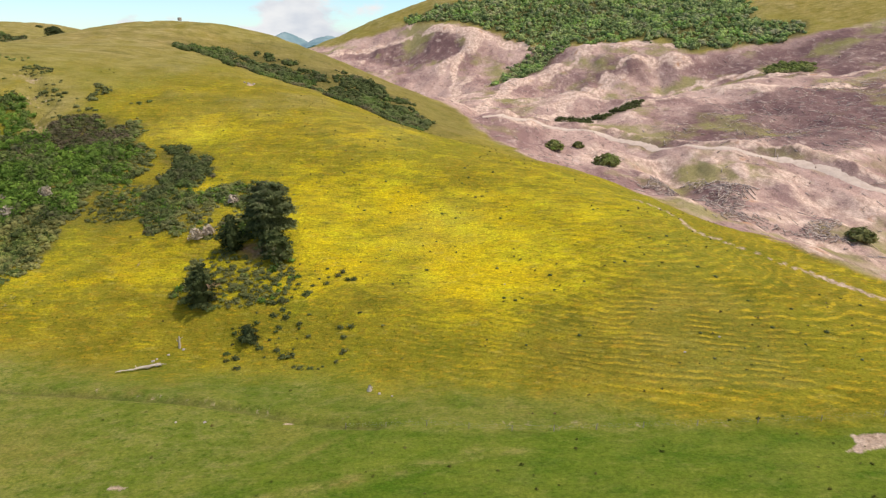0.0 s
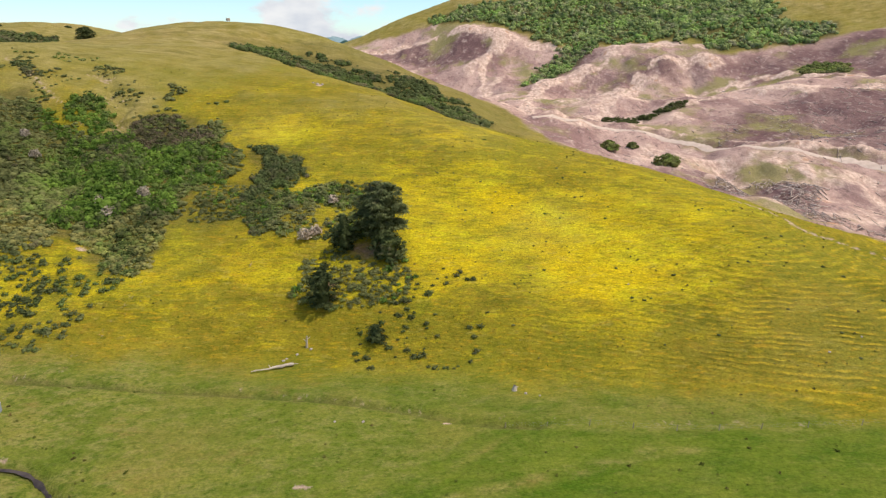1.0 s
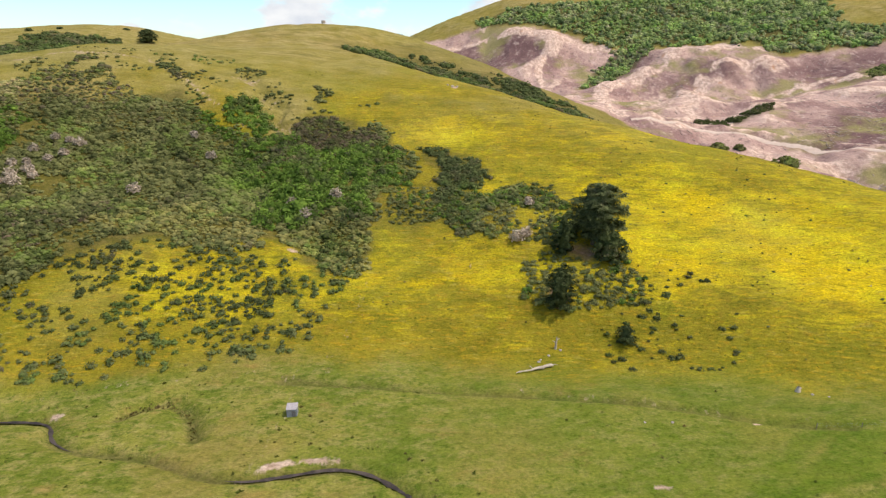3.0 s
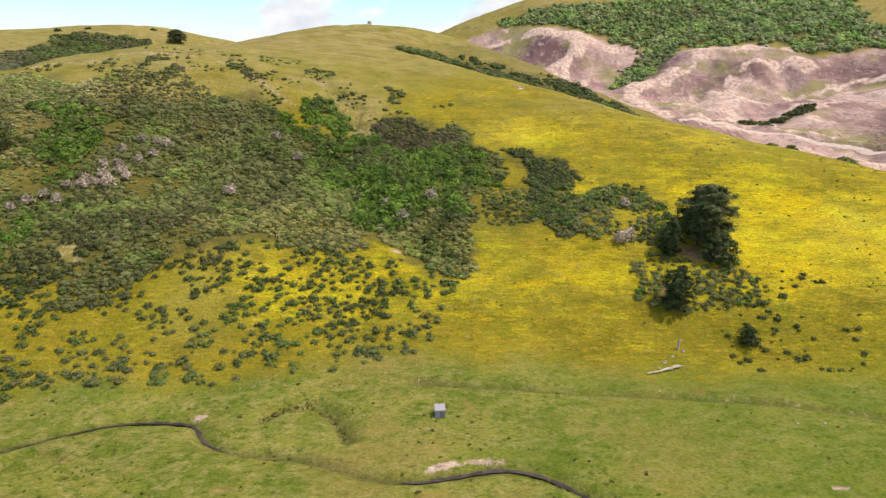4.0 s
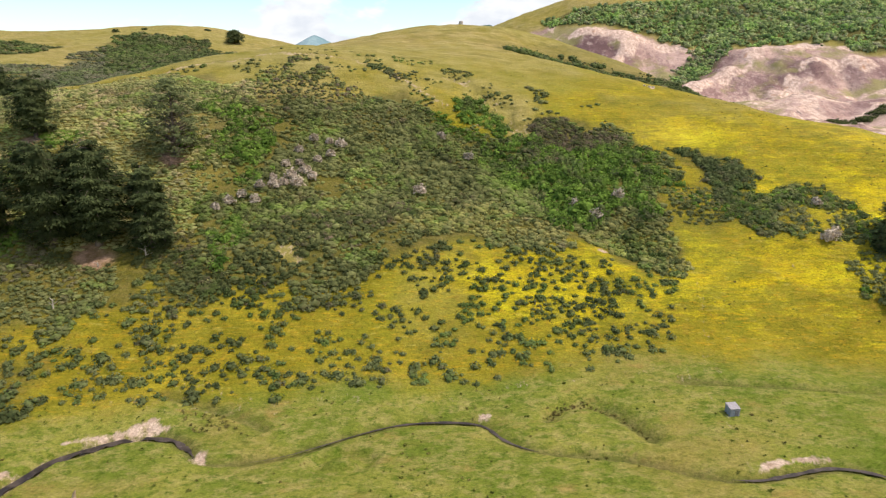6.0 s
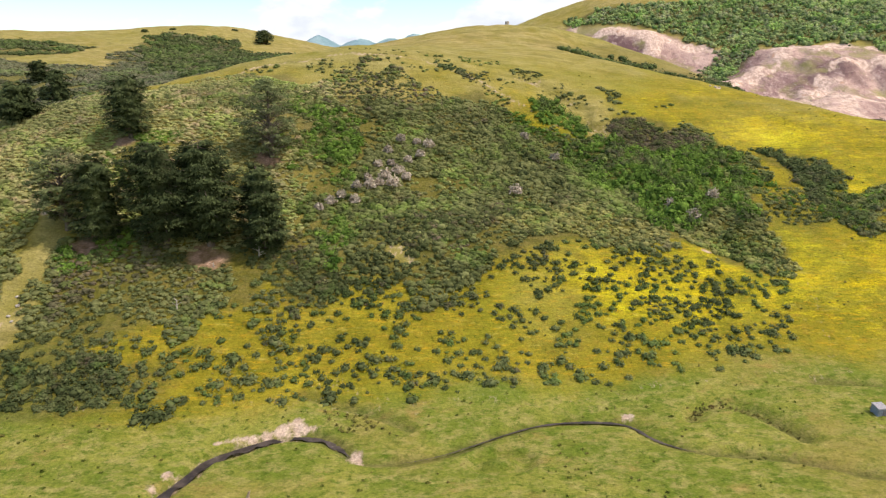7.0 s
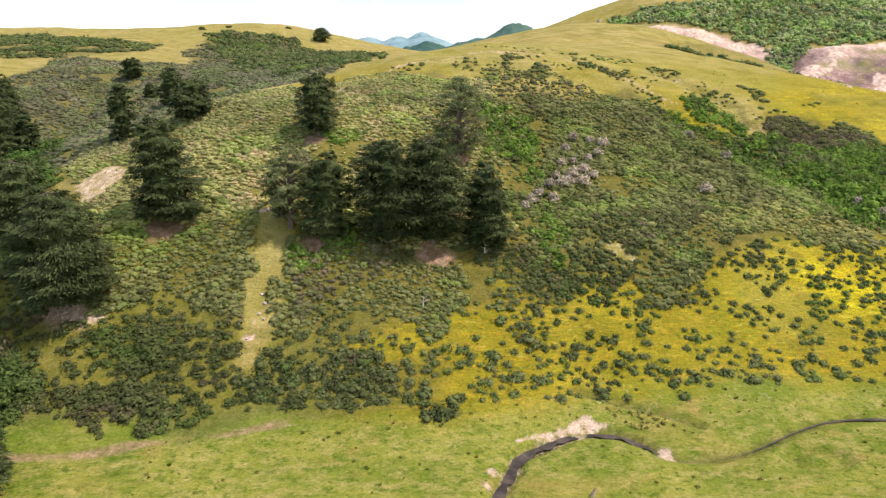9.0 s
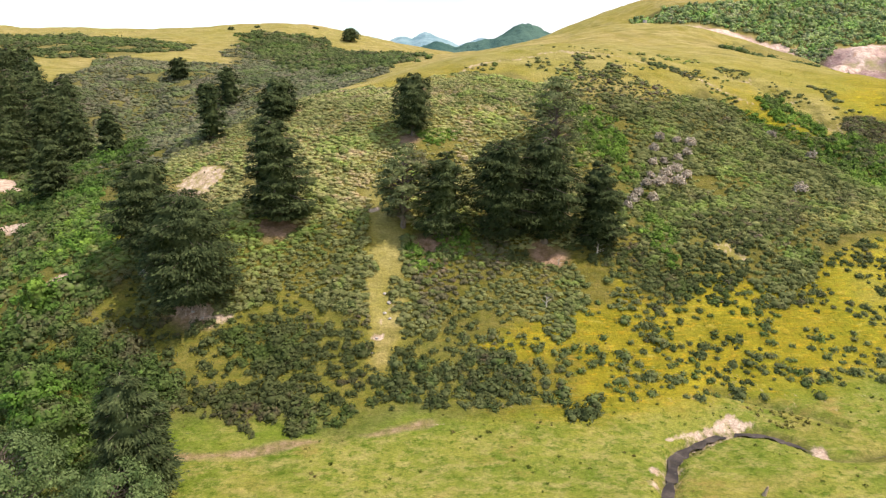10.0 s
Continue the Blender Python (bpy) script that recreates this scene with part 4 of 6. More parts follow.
layers["slash"][felled_spot] = np.maximum(layers["slash"][felled_spot], 0.8 * (1 - ease(off_line(fx, fy, [(q[0] + 2.0, q[1] + 4.0) for q in ROAD])[0] + wob[felled_spot], 0.5, 2.5)))
bare[felled_spot] *= 1 - 0.6 * (1 - ease(off_line(fx, fy, [(q[0] + 2.0, q[1] + 4.0) for q in ROAD])[0] + wob[felled_spot], 0.5, 2.5))
for line in SKIDS:
    d = off_line(X[felled_spot], Y[felled_spot], line)[0] + 1.5 * wob[felled_spot]
    bare[felled_spot] = np.maximum(bare[felled_spot], 0.95 * (1 - ease(d, 1.5, 5.5)))
near_line = (X > -275) & (X < -110) & (Y > 66) & (Y < 102)
layers["litter"][near_line] = np.maximum(layers["litter"][near_line], 0.75 * (1 - ease(off_line(X[near_line], Y[near_line], RED_TRACK)[0] + 0.3 * wob[near_line], 0.1, 0.9)))
layers["paddock"][near_line] = np.maximum(layers["paddock"][near_line], 0.6 * (1 - ease(off_line(X[near_line], Y[near_line], GREEN_EDGE)[0] + 0.5 * wob[near_line], 0.8, 3.0)))
for line, w in [(RIDGE_TRACK[0], 0.66), (RIDGE_TRACK[1], 0.44)] + [(q, 0.22) for q in FLOOR_TRACK]:
    d = off_line(X, Y, line)[0]
    bare[:] = np.maximum(bare, w * (1 - ease(d + 0.25 * wob, 0.5, 1.6)))
close = (Y < 95) & (Y > 40) & (X > -210) & (X < -40)
d, u = off_line(X[close], Y[close], STREAM)
outer = np.maximum.reduce([np.exp(-((X[close] - cx) ** 2 + (Y[close] - cy) ** 2) / r**2) for cx, cy, r in ((-165.5, 76.4, 1.3), (-165.0, 75.6, 0.9), (-124.5, 84.8, 1.0), (-190.3, 72.5, 0.9), (-191.3, 69.6, 0.8), (-193.2, 64, 1.0))])
bare[close] = np.maximum(bare[close], 0.95 * outer * (1 - ease(d + 0.3 * wob[close], 2.4, 4.2)))
bare[close] = np.maximum(bare[close], 0.40 * (1 - ease(d, 0.8, 1.8)) * (np.interp(X[close], WIDE_X, WIDE) > 0.55))
bare[close] = np.maximum(bare[close], (0.72 + 0.3 * grain(X[close] / 1.1, Y[close] / 1.1, 39)) * ease(within(X[close] + 0.15 * wob[close], Y[close], BANK), -0.35, 0.4))
for line in ([(-89.5, 69.6), (-88, 70.6), (-84, 71.4), (-79, 71.8)], [(-73, 70.2), (-71.5, 71.6), (-70.5, 72.6)]):
    bare[close] = np.maximum(bare[close], (0.55 + 0.35 * grain(X[close] / 1.3, Y[close] / 1.3, 40)) * (1 - ease(off_line(X[close], Y[close], curved(line, 1))[0] + 0.3 * wob[close], 0.1, 0.7)))
for ring, amount in ((GRAVEL, 1.0), (ORANGE_BARE, 0.32), (SLIP, 0.55), (LOW_SLIP, 0.55)):
    near_ring = (X > min(q[0] for q in ring) - 6) & (X < max(q[0] for q in ring) + 6) & (Y > min(q[1] for q in ring) - 6) & (Y < max(q[1] for q in ring) + 6)
    inside = ease(within(X[near_ring] + 0.35 * wob[near_ring], Y[near_ring] + 0.2 * wob[near_ring], ring), -0.6, 0.9)
    bare[near_ring] = np.maximum(bare[near_ring], amount * inside)
    if ring is not GRAVEL:
        layers["dry"][near_ring] = np.maximum(layers["dry"][near_ring], inside)
        layers["under"][near_ring] *= 1 - inside
for line in RUTS:
    d = off_line(X, Y, line)[0]
    layers["paddock"] *= 1 - 0.55 * (1 - ease(d + 0.15 * wob, 0.3, 1.3))
d = off_line(X, Y, EROSION)[0] + 0.6 * wob
bare[:] = np.maximum(bare, (0.26 + 0.25 * grain(X / 4, Y / 4, 41)) * (1 - ease(d + wob, 0.5, 4.0)))
layers["dry"] = np.maximum(layers["dry"], 0.9 * (1 - ease(d + 1.5 * wob, 3, 12)))
d, u = off_line(X, Y, SIDE_GULLY)
layers["lush"] = np.maximum(layers["lush"], 0.5 * (1 - ease(d, 4, 18)))
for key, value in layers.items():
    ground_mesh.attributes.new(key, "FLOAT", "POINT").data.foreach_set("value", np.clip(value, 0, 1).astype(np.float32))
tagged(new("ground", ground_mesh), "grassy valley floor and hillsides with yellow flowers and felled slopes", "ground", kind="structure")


def ribbon(line, width, lift, dip=0.0):
    """A strip laid along a line, lift above the given heights."""
    p = np.array(line)
    t = np.gradient(p, axis=0)
    t /= np.linalg.norm(t, axis=1)[:, None]
    side = np.stack([-t[:, 1], t[:, 0]], 1)
    w = np.broadcast_to(width, len(p))
    v = []
    for k in (-1, -0.5, 0, 0.5, 1):
        r = p + side * (w * k)[:, None]
        v.append(np.column_stack([r, lift(r) - dip * k * k]))
    v = np.stack(v, 1).reshape(-1, 3)
    i = (np.arange(len(p) - 1)[:, None] * 5 + np.arange(4)[None]).ravel()
    return v, np.stack([i, i + 1, i + 6, i + 5], 1)


p = Paint("stream_water", 0.35, 0.12)
p.bump(p.noise(2.5, 4), 0.25, 0.04)
riffle = p.span(p.noise(1.6, 6, 0.7, (0.6, 1, 1), 12.0), 0.58, 0.68, 0.0, 0.6)
WATER = p.done(p.mix(riffle, p.mix(p.span(p.noise(0.5, 4), 0.4, 0.6), (0.034, 0.027, 0.024), (0.078, 0.060, 0.050)), (0.170, 0.140, 0.115)))
for east, west in ((-56, -94.5), (-117, -159.5), (-165.5, -195)):
    reach = [q for q in STREAM if west < q[0] < east]
    xy = np.array(reach)
    half = np.interp(xy[:, 0], WIDE_X, WIDE) * np.clip(np.minimum(np.arange(len(xy)), np.arange(len(xy))[::-1]) / 9.0, 0.05, 1) * (1 + 0.5 * grain(xy[:, 0] / 1.1, xy[:, 1] / 1.1, 16))
    level = np.convolve(np.pad(lowland(*xy.T), 16, "edge"), np.ones(33) / 33, "valid") - 0.25 - (0.45 + 0.75 * np.maximum(half, 0.4)) * 0.72
    v, f = ribbon(reach, half * 0.9, lambda r: level)
    tagged(new("water", mesh_of("water", v, f, WATER, True)), "narrow dark stream winding across the pasture", "stream", kind="structure")

p = Paint("dirt_road", 0.95, 0.1)
p.bump(p.noise(1.2, 6), 0.5, 0.1)
DIRT = p.done(p.mix(p.span(p.noise(0.5, 6, 0.7), 0.35, 0.65), (0.48, 0.37, 0.30), (0.62, 0.50, 0.41)))
v, f = ribbon(ROAD, 2.0, lambda r: land(r[:, 0], r[:, 1]) + 0.42, 0.5)
tagged(new("road", mesh_of("road", v, f, DIRT, True)), "pale dirt forestry road below felled slopes", "road", kind="structure")


# ---- far hills ----
def far_hill(name, x0, x1, y, peaks, mat, label, depth):
    xs = np.linspace(x0, x1, 270)
    us = np.linspace(-1, 1, 26)
    gx_, gu = np.meshgrid(xs, us)
    z = np.zeros_like(gx_)
    for px, w, h in peaks:
        z = np.maximum(z, h * np.exp(-np.abs((gx_ - px) / w) ** 1.5))
    z = z * np.clip(1 - gu**2, 0, 1) + (z / 14) * grain(gx_.ravel() / (depth / 6), gu.ravel() * 5, 51).reshape(z.shape)
    z += 0.022 * z.max() * grain(gx_.ravel() / 6.0, gu.ravel() * 30, 52).reshape(z.shape) - 12 * np.abs(gu) ** 6
    v = np.stack([gx_, y + gu * depth, z + 14], -1).reshape(-1, 3)
    b = (np.arange(25)[:, None] * 270 + np.arange(269)[None]).ravel()
    return tagged(new(name, mesh_of(name, v, np.stack([b, b + 1, b + 271, b + 270], 1), mat, True)), label, "hill", kind="structure")


# distant hills: blue air haze is painted into the base colours
def hazy(name, a, b):
    p = Paint(name, 1.0, 0.0)
    p.bump(p.noise(0.02, 6, 0.7), 1.0, 12)
    return p.done(p.mix(p.span(p.noise(0.008, 6, 0.65), 0.4, 0.6), a, b))


far_hill("backdrop", -1300, 900, 3170, [(-257, 190, 122), (-370, 170, 108), (-520, 190, 98), (-710, 150, 114), (-900, 200, 78), (0, 200, 92), (300, 200, 80)], hazy("hazy_range", (0.16, 0.25, 0.28), (0.25, 0.34, 0.36)), "hazy blue-green range on the horizon", 420)
far_hill("backdrop", -420, 420, 1430, [(-29, 130, 92), (-120, 120, 62), (-220, 110, 56), (90, 120, 84)], hazy("hazy_forest_hill", (0.045, 0.090, 0.080), (0.085, 0.140, 0.110)), "dark forested hill in the distance", 160)

# ---- scrub on the hill ----
rng = np.random.default_rng(5)


def open_ground(x, y):
    """True where nothing grows over bare earth, litter or the grassy strip."""
    ok = within(x, y, GRASS_STRIP) < 0.6 + 1.8 * grain(x / 3, y / 3, 61)
    for cx, cy, r in SLOPE_BARE + TREE_FLOOR:
        ok &= np.hypot(x - cx, 1.4 * (y - cy)) > 0.7 * r
    for ring in (ORANGE_BARE, SLIP, V_GRASS):
        ok &= within(x, y, ring) < 0.3 + 0.8 * grain(x / 2, y / 2, 64)
    ok &= off_line(x, y, EROSION)[0] > 1.6 + 1.2 * grain(x / 3, y / 3, 65)
    return ok


def thicket(ring, gap, radius, tall, mat, label, shapes=NEAR_SHRUBS, avoid=(), share=1.0, **how):
    x, y = sow(ring, gap, rng, **how)
    ok = open_ground(x, y) & (rng.uniform(size=len(x)) < share)
    for a in avoid:
        ok &= (within(x + 2.5 * grain(x / 5, y / 5, 62), y, a) < 0) | (rng.uniform(size=len(x)) < 0.42)
    x, y = x[ok], y[ok]
    r = rng.uniform(*radius, len(x)) * (1 + 0.3 * grain(x / 7, y / 7, 63)) * rng.choice((0.75, 1.0, 1.0, 1.3), len(x))
    t = r * rng.uniform(*tall, len(x))
    v, f = gather(shapes, x, y, r, t, rng)
    return tagged(new("scrub", mesh_of("scrub", v, f, mat)), label, "scrub", kind="stuff")


PATCHES = [GREEN_GULLY, GREEN_TONGUE, GREEN_LINK, BROWN_HEAD, GREEN_UPPER, GREEN_MID, GREEN_BAND, DARK_BAND, LIGHT_LOW]
thicket(SCRUB_MAIN, 0.90, (0.5, 1.0), (0.6, 1.05), SCRUB, "dense olive-brown scrub over the hillside", MID_SHRUBS, avoid=PATCHES, ragged=6)
thicket(SCRUB_MAIN, 3.6, (0.9, 1.5), (0.8, 1.2), SCRUB_DARK, "taller dark shrubs standing out of the olive scrub", gaps=0.35, ragged=5, avoid=[GREEN_GULLY, GREEN_TONGUE])
# darker leaves here stand in for cloud shade as well as dark scrub
thicket(DARK_BAND, 0.95, (0.45, 0.9), (0.7, 1.2), SCRUB_DARK, "dark close scrub across the middle of the hillside, cloud shade in its tone", MID_SHRUBS, ragged=5)
thicket(DARK_BAND, 1.9, (0.5, 1.0), (0.7, 1.1), SCRUB_BROWN, "brown heads of scrub among dark green", gaps=0.4, ragged=5)
thicket(BROWN_HEAD, 1.05, (0.6, 1.1), (0.8, 1.2), SCRUB_BROWN, "grey-brown scrub round the head of the gully", ragged=4, gaps=0.08)
thicket(LIGHT_LOW, 0.95, (0.45, 0.9), (0.65, 1.1), SCRUB_LIGHT, "sunny light olive scrub along the lower edge", MID_SHRUBS, ragged=5, gaps=0.05)
thicket(MID_THICK, 1.0, (0.45, 0.9), (0.8, 1.2), SCRUB_DARK, "dark scrub below the pine clump", gaps=0.25, avoid=[SCRUB_MAIN])
thicket(GREEN_GULLY, 1.35, (0.8, 1.6), (0.9, 1.6), BUSH_GREEN, "bright green bush filling the gully", ragged=5)
thicket(GREEN_GULLY, 3.2, (0.9, 1.8), (1.0, 1.5), BUSH_SHADE, "darker trees among the bright gully bush", gaps=0.4, ragged=4)
thicket(GREEN_TONGUE, 1.2, (0.7, 1.4), (0.9, 1.5), BUSH_GREEN, "tongue of bright green bush running up the gully", ragged=3)
thicket(GREEN_LINK, 1.2, (0.6, 1.2), (0.9, 1.4), BUSH_GREEN, "green bush joining the gully to the scrub above", ragged=3, gaps=0.15)
thicket(GREEN_UPPER, 1.45, (0.7, 1.5), (0.8, 1.4), BUSH_GREEN, "fresh green bush high on the hillside", ragged=8, gaps=0.44, keep=0.8)
thicket(GREEN_MID, 1.35, (0.7, 1.3), (0.8, 1.3), BUSH_GREEN, "fresh green bush between olive scrub", ragged=5, gaps=0.2)
thicket(GREEN_BAND, 1.3, (0.5, 1.1), (0.7, 1.1), SCRUB_PALE, "pale yellow-green scrub in a band", ragged=6, gaps=0.45)
thicket(SCRUB_LEFT, 0.82, (0.5, 0.9), (0.5, 0.85), SCRUB, "dense dark olive scrub on the lower slope", MID_SHRUBS, gaps=0.06, ragged=5, avoid=[DARK_LEFT, GREEN_SIDE])
thicket(DARK_LEFT, 0.85, (0.45, 0.9), (0.6, 0.95), SCRUB_BROWN, "dark brown scrub beside the grassy strip", MID_SHRUBS, ragged=4, avoid=[GREEN_SIDE])
thicket(GREEN_SIDE, 1.1, (0.6, 1.2), (0.8, 1.3), BUSH_GREEN, "deep green shrubs beside the grassy strip", ragged=3, gaps=0.15)
# dark green foot bushes, some cloud shade included in their leaf tone
thicket(SLOPE_FOOT, 1.35, (0.4, 1.1), (0.8, 1.2), SCRUB_DARK, "separate dark bushes over rough grass", gaps=0.20, ragged=4, keep=0.62)
thicket(LOWER_THICK, 1.35, (0.5, 1.25), (0.9, 1.3), GORSE, "thick dark scrub along the foot of the hill", gaps=0.30, ragged=6, keep=0.75)
thicket(SLOPE_GAP, 1.35, (0.5, 1.2), (0.8, 1.2), SCRUB_DARK, "brownish dark scrub below the broad pine", gaps=0.28, ragged=4)
thicket(DARK_CORNER, 1.3, (0.7, 1.4), (0.8, 1.2), SCRUB_DARK, "dark bushes above the corner of the pasture", gaps=0.3, ragged=4)
thicket(PALE_UPPER, 0.82, (0.45, 0.9), (0.45, 0.8), SCRUB_PALE, "pale green low scrub between the pines", LOW_SHRUBS, gaps=0.02, avoid=[SCRUB_MAIN, PALE_GREEN, GREEN_UPPER])
thicket(PALE_UPPER, 2.3, (0.6, 1.1), (0.6, 1.0), SCRUB, "olive shrubs scattered through the pale scrub", MID_SHRUBS, gaps=0.5, ragged=5, avoid=[SCRUB_MAIN])
thicket(PALE_GREEN, 1.0, (0.5, 1.0), (0.7, 1.1), BUSH_GREEN, "light green shrubs in the pale scrub", gaps=0.2, ragged=4)
thicket(GREY_SIDE, 1.6, (0.8, 1.5), (0.5, 0.9), SCRUB_GREY, "grey-brown low scrub on the far side of the spur", LOW_SHRUBS, gaps=0.15)
thicket(GREY_TOP, 2.2, (0.8, 1.6), (0.5, 0.9), SCRUB_GREY, "grey-green low scrub below the far hollow", LOW_SHRUBS, gaps=0.2, ragged=8)
thicket(TREE_SCRUB, 1.2, (0.7, 1.4), (0.8, 1.3), BUSH_SHADE, "dark green scrub above the round tree", gaps=0.1)
thicket(TREE_FRINGE, 1.35, (0.4, 1.1), (0.7, 1.2), SCRUB, "mixed loose scrub beside the round tree", ragged=3, gaps=0.05)
thicket(TREE_FRINGE, 2.0, (0.7, 1.4), (0.8, 1.2), BUSH_SHADE, "dark shrubs beside the round tree", gaps=0.32, ragged=4)
thicket(TREE_FRINGE, 2.2, (0.6, 1.2), (0.8, 1.2), BUSH_GREEN, "fresh green shrubs beside the round tree", gaps=0.32, ragged=4)
thicket(FRINGE_LEFT, 1.2, (0.4, 1.0), (0.7, 1.1), SCRUB, "loose scrub along the edge of the yellow slope", gaps=0.08, ragged=3)
thicket(FRINGE_LEFT, 2.2, (0.5, 1.0), (0.8, 1.2), BUSH_GREEN, "fresh green shrubs along the edge of the yellow slope", gaps=0.35, ragged=3)
thicket(CLUMP_SCRUB, 1.15, (0.5, 0.9), (0.7, 1.1), SCRUB, "low dull green scrub below the round tree", ragged=2)
thicket(CLUMP_SCRUB, 2.6, (0.7, 1.2), (0.8, 1.3), BUSH_GREEN, "fresh green shrubs below the round tree", gaps=0.4)
thicket(LOOSE_SCRUB, 1.7, (0.3, 0.8), (0.7, 1.1), SCRUB_DARK, "thin brown-green scrub on the slope", gaps=0.42, keep=0.6)
thicket(KNOLL_SCRUB, 1.2, (0.35, 0.9), (0.6, 1.0), SCRUB, "olive scrub thinning out over the grassy knoll", MID_SHRUBS, gaps=0.28, ragged=8)
thicket(KNOLL_SCRUB, 2.2, (0.5, 1.0), (0.6, 1.0), SCRUB_BROWN, "brown shrubs on the grassy knoll", MID_SHRUBS, gaps=0.45, ragged=7)
thicket(KNOLL_TOP, 2.0, (0.35, 0.9), (0.6, 1.0), SCRUB, "thin olive shrubs near the top of the knoll", MID_SHRUBS, gaps=0.5, ragged=8)
thicket(CREST_STRIPS, 1.5, (0.5, 1.1), (0.5, 0.9), SCRUB, "low scrub below the ridge", MID_SHRUBS, gaps=0.48, ragged=6)
thicket(CREST_PATCH, 1.2, (0.5, 1.0), (0.6, 0.9), BUSH_SHADE, "dark green patch of low scrub near the crest", MID_SHRUBS, gaps=0.15, ragged=3)
thicket(GULLY_BUSH, 1.8, (0.8, 2.0), (0.8, 1.4), BUSH_DARK, "mixed green bush in the side gully", gaps=0.08)
thicket(GULLY_GREEN, 1.4, (0.8, 1.6), (0.8, 1.3), BUSH_GREEN, "bright green bush beside the spreading pine", gaps=0.15)
thicket(NEAR_BUSH, 1.8, (0.9, 2.0), (0.9, 1.6), BUSH_DARK, "tall dark bush at the edge of the pasture", FINE_SHRUBS, gaps=0.05)
thicket(SPUR_BUSH, 1.5, (0.7, 1.7), (0.7, 1.2), BUSH_SHADE, "dark scrub on the shaded spur", MID_SHRUBS, gaps=0.24, ragged=6)
thicket(HOLLOW_BUSH, 2.5, (1.1, 2.4), (0.7, 1.1), BUSH_SHADE, "dark bush in the far hollow", LOW_SHRUBS, gaps=0.12, ragged=14)
thicket(PLATEAU_BUSH, 2.6, (1.2, 2.3), (0.6, 1.0), BUSH_SHADE, "dark bush on the far plateau", LOW_SHRUBS, gaps=0.36)
thicket(FAR_WOOD, 2.7, (1.2, 2.7), (0.9, 1.4), WOOD_FAR, "green native bush on the far hilltop", LOW_SHRUBS, gaps=0.02, ragged=6)
thicket(LOGGED_STRIP, 1.7, (0.7, 1.6), (0.9, 1.3), SCRUB_DARK, "strip of dark bush standing on the felled slope", gaps=0.15)
thicket(LOGGED_PATCH, 2.2, (1.2, 2.2), (0.8, 1.2), SCRUB, "patch of dull bush standing on the felled slope", MID_SHRUBS, gaps=0.15)

# single gorse bushes on the flowery slope
BUSH_ZONE = [(-202, 110), (-179, 112), (-147, 118), (-130, 128), (-102, 127), (-82, 121), (-86, 109), (-97, 96), (-114, 94.5), (-137, 92.5), (-165, 88), (-188, 87), (-214, 88), (-220, 98), (-214, 107)]
CLUMPS = [(-177, 96, 4.2), (-168.5, 92, 3.0), (-178, 107, 3.0), (-151, 100, 3.6), (-153, 95, 2.6), (-143, 97, 3.0), (-140, 107, 2.6), (-130, 103, 3.8), (-135.6, 94.7, 2.6), (-162.5, 94.5, 2.2), (-145.8, 93.5, 2.0), (-123.6, 110, 3.2),
          (-101.4, 108.8, 2.6), (-99.6, 100.3, 3.2), (-93.5, 98.6, 2.4), (-107, 111, 2.8), (-90, 106, 1.8), (-181.5, 90.5, 2.2), (-188, 95, 2.6), (-184.4, 90.4, 2.4), (-169, 101, 2.2), (-189, 90, 3.0), (-127, 119, 4.0), (-112, 117, 4.0), (-106, 120, 3.2)]
bush_meshes = []
for k, (v, f) in enumerate(NEAR_SHRUBS[:6]):
    bush_meshes.append(mesh_of("gorse_bush", v - (0, 0, 0.15), f, GORSE))
bx, by = sow(BUSH_ZONE, 1.25, rng, ragged=2.0)
away = -within(bx, by, SCRUB_MAIN)
chance = 0.17 + 0.75 * np.exp(-np.maximum(away, 0) / 7.0) + 0.12 * ease(-bx, 150, 185) + 0.6 * np.exp(-((bx + 108) ** 2 + (1.6 * (by - 111)) ** 2) / 13**2)
chance *= 0.25 + 1.2 * ease(grain(bx / 7, by / 5, 23) + 0.5 * grain(bx / 3, by / 3, 24), -0.5, 0.5)
for cx, cy, r in CLUMPS:
    chance = np.maximum(chance, 0.95 * np.exp(-((bx - cx) ** 2 + (1.3 * (by - cy)) ** 2) / r**2))
kept = open_ground(bx, by) & (rng.uniform(size=len(bx)) < chance) & (away > 0)
bx, by = bx[kept], by[kept]
single = np.where((bx > -196) & (bx < -96) & (by < 112))[0][:300]
for k in single:
    ob = new("gorse_bush", bush_meshes[k % 6])
    r = rng.uniform(0.38, 0.9) * rng.choice((1.0, 1.0, 1.6))
    ob.matrix_world = Matrix.LocRotScale(spot(bx[k], by[k]), Euler((0, 0, rng.uniform(0, 6.28))), (r, r * rng.uniform(0.85, 1.15), r * rng.uniform(0.85, 1.25)))
    tagged(ob, "rounded dark green bush among yellow flowers", "bush", "bushes on the flowery slope")
rest = np.setdiff1d(np.arange(len(bx)), single)
r = rng.uniform(0.4, 1.1, len(rest))
v, f = gather(NEAR_SHRUBS, bx[rest], by[rest], r, r * rng.uniform(0.8, 1.2, len(rest)), rng)
tagged(new("scrub", mesh_of("scrub", v, f, GORSE)), "scattered small dark bushes on the flowery slope", "scrub", kind="stuff")

hx, hy = sow([(-20, 96), (20, 88), (70, 84), (78, 98), (55, 118), (25, 150), (-15, 172), (-30, 150), (-22, 118)], 5.0, rng, ragged=4, gaps=0.45, keep=0.6)
hr = rng.uniform(0.16, 0.42, len(hx))
v, f = gather(MID_SHRUBS, hx, hy, hr, hr * rng.uniform(0.6, 1.0, len(hx)), rng)
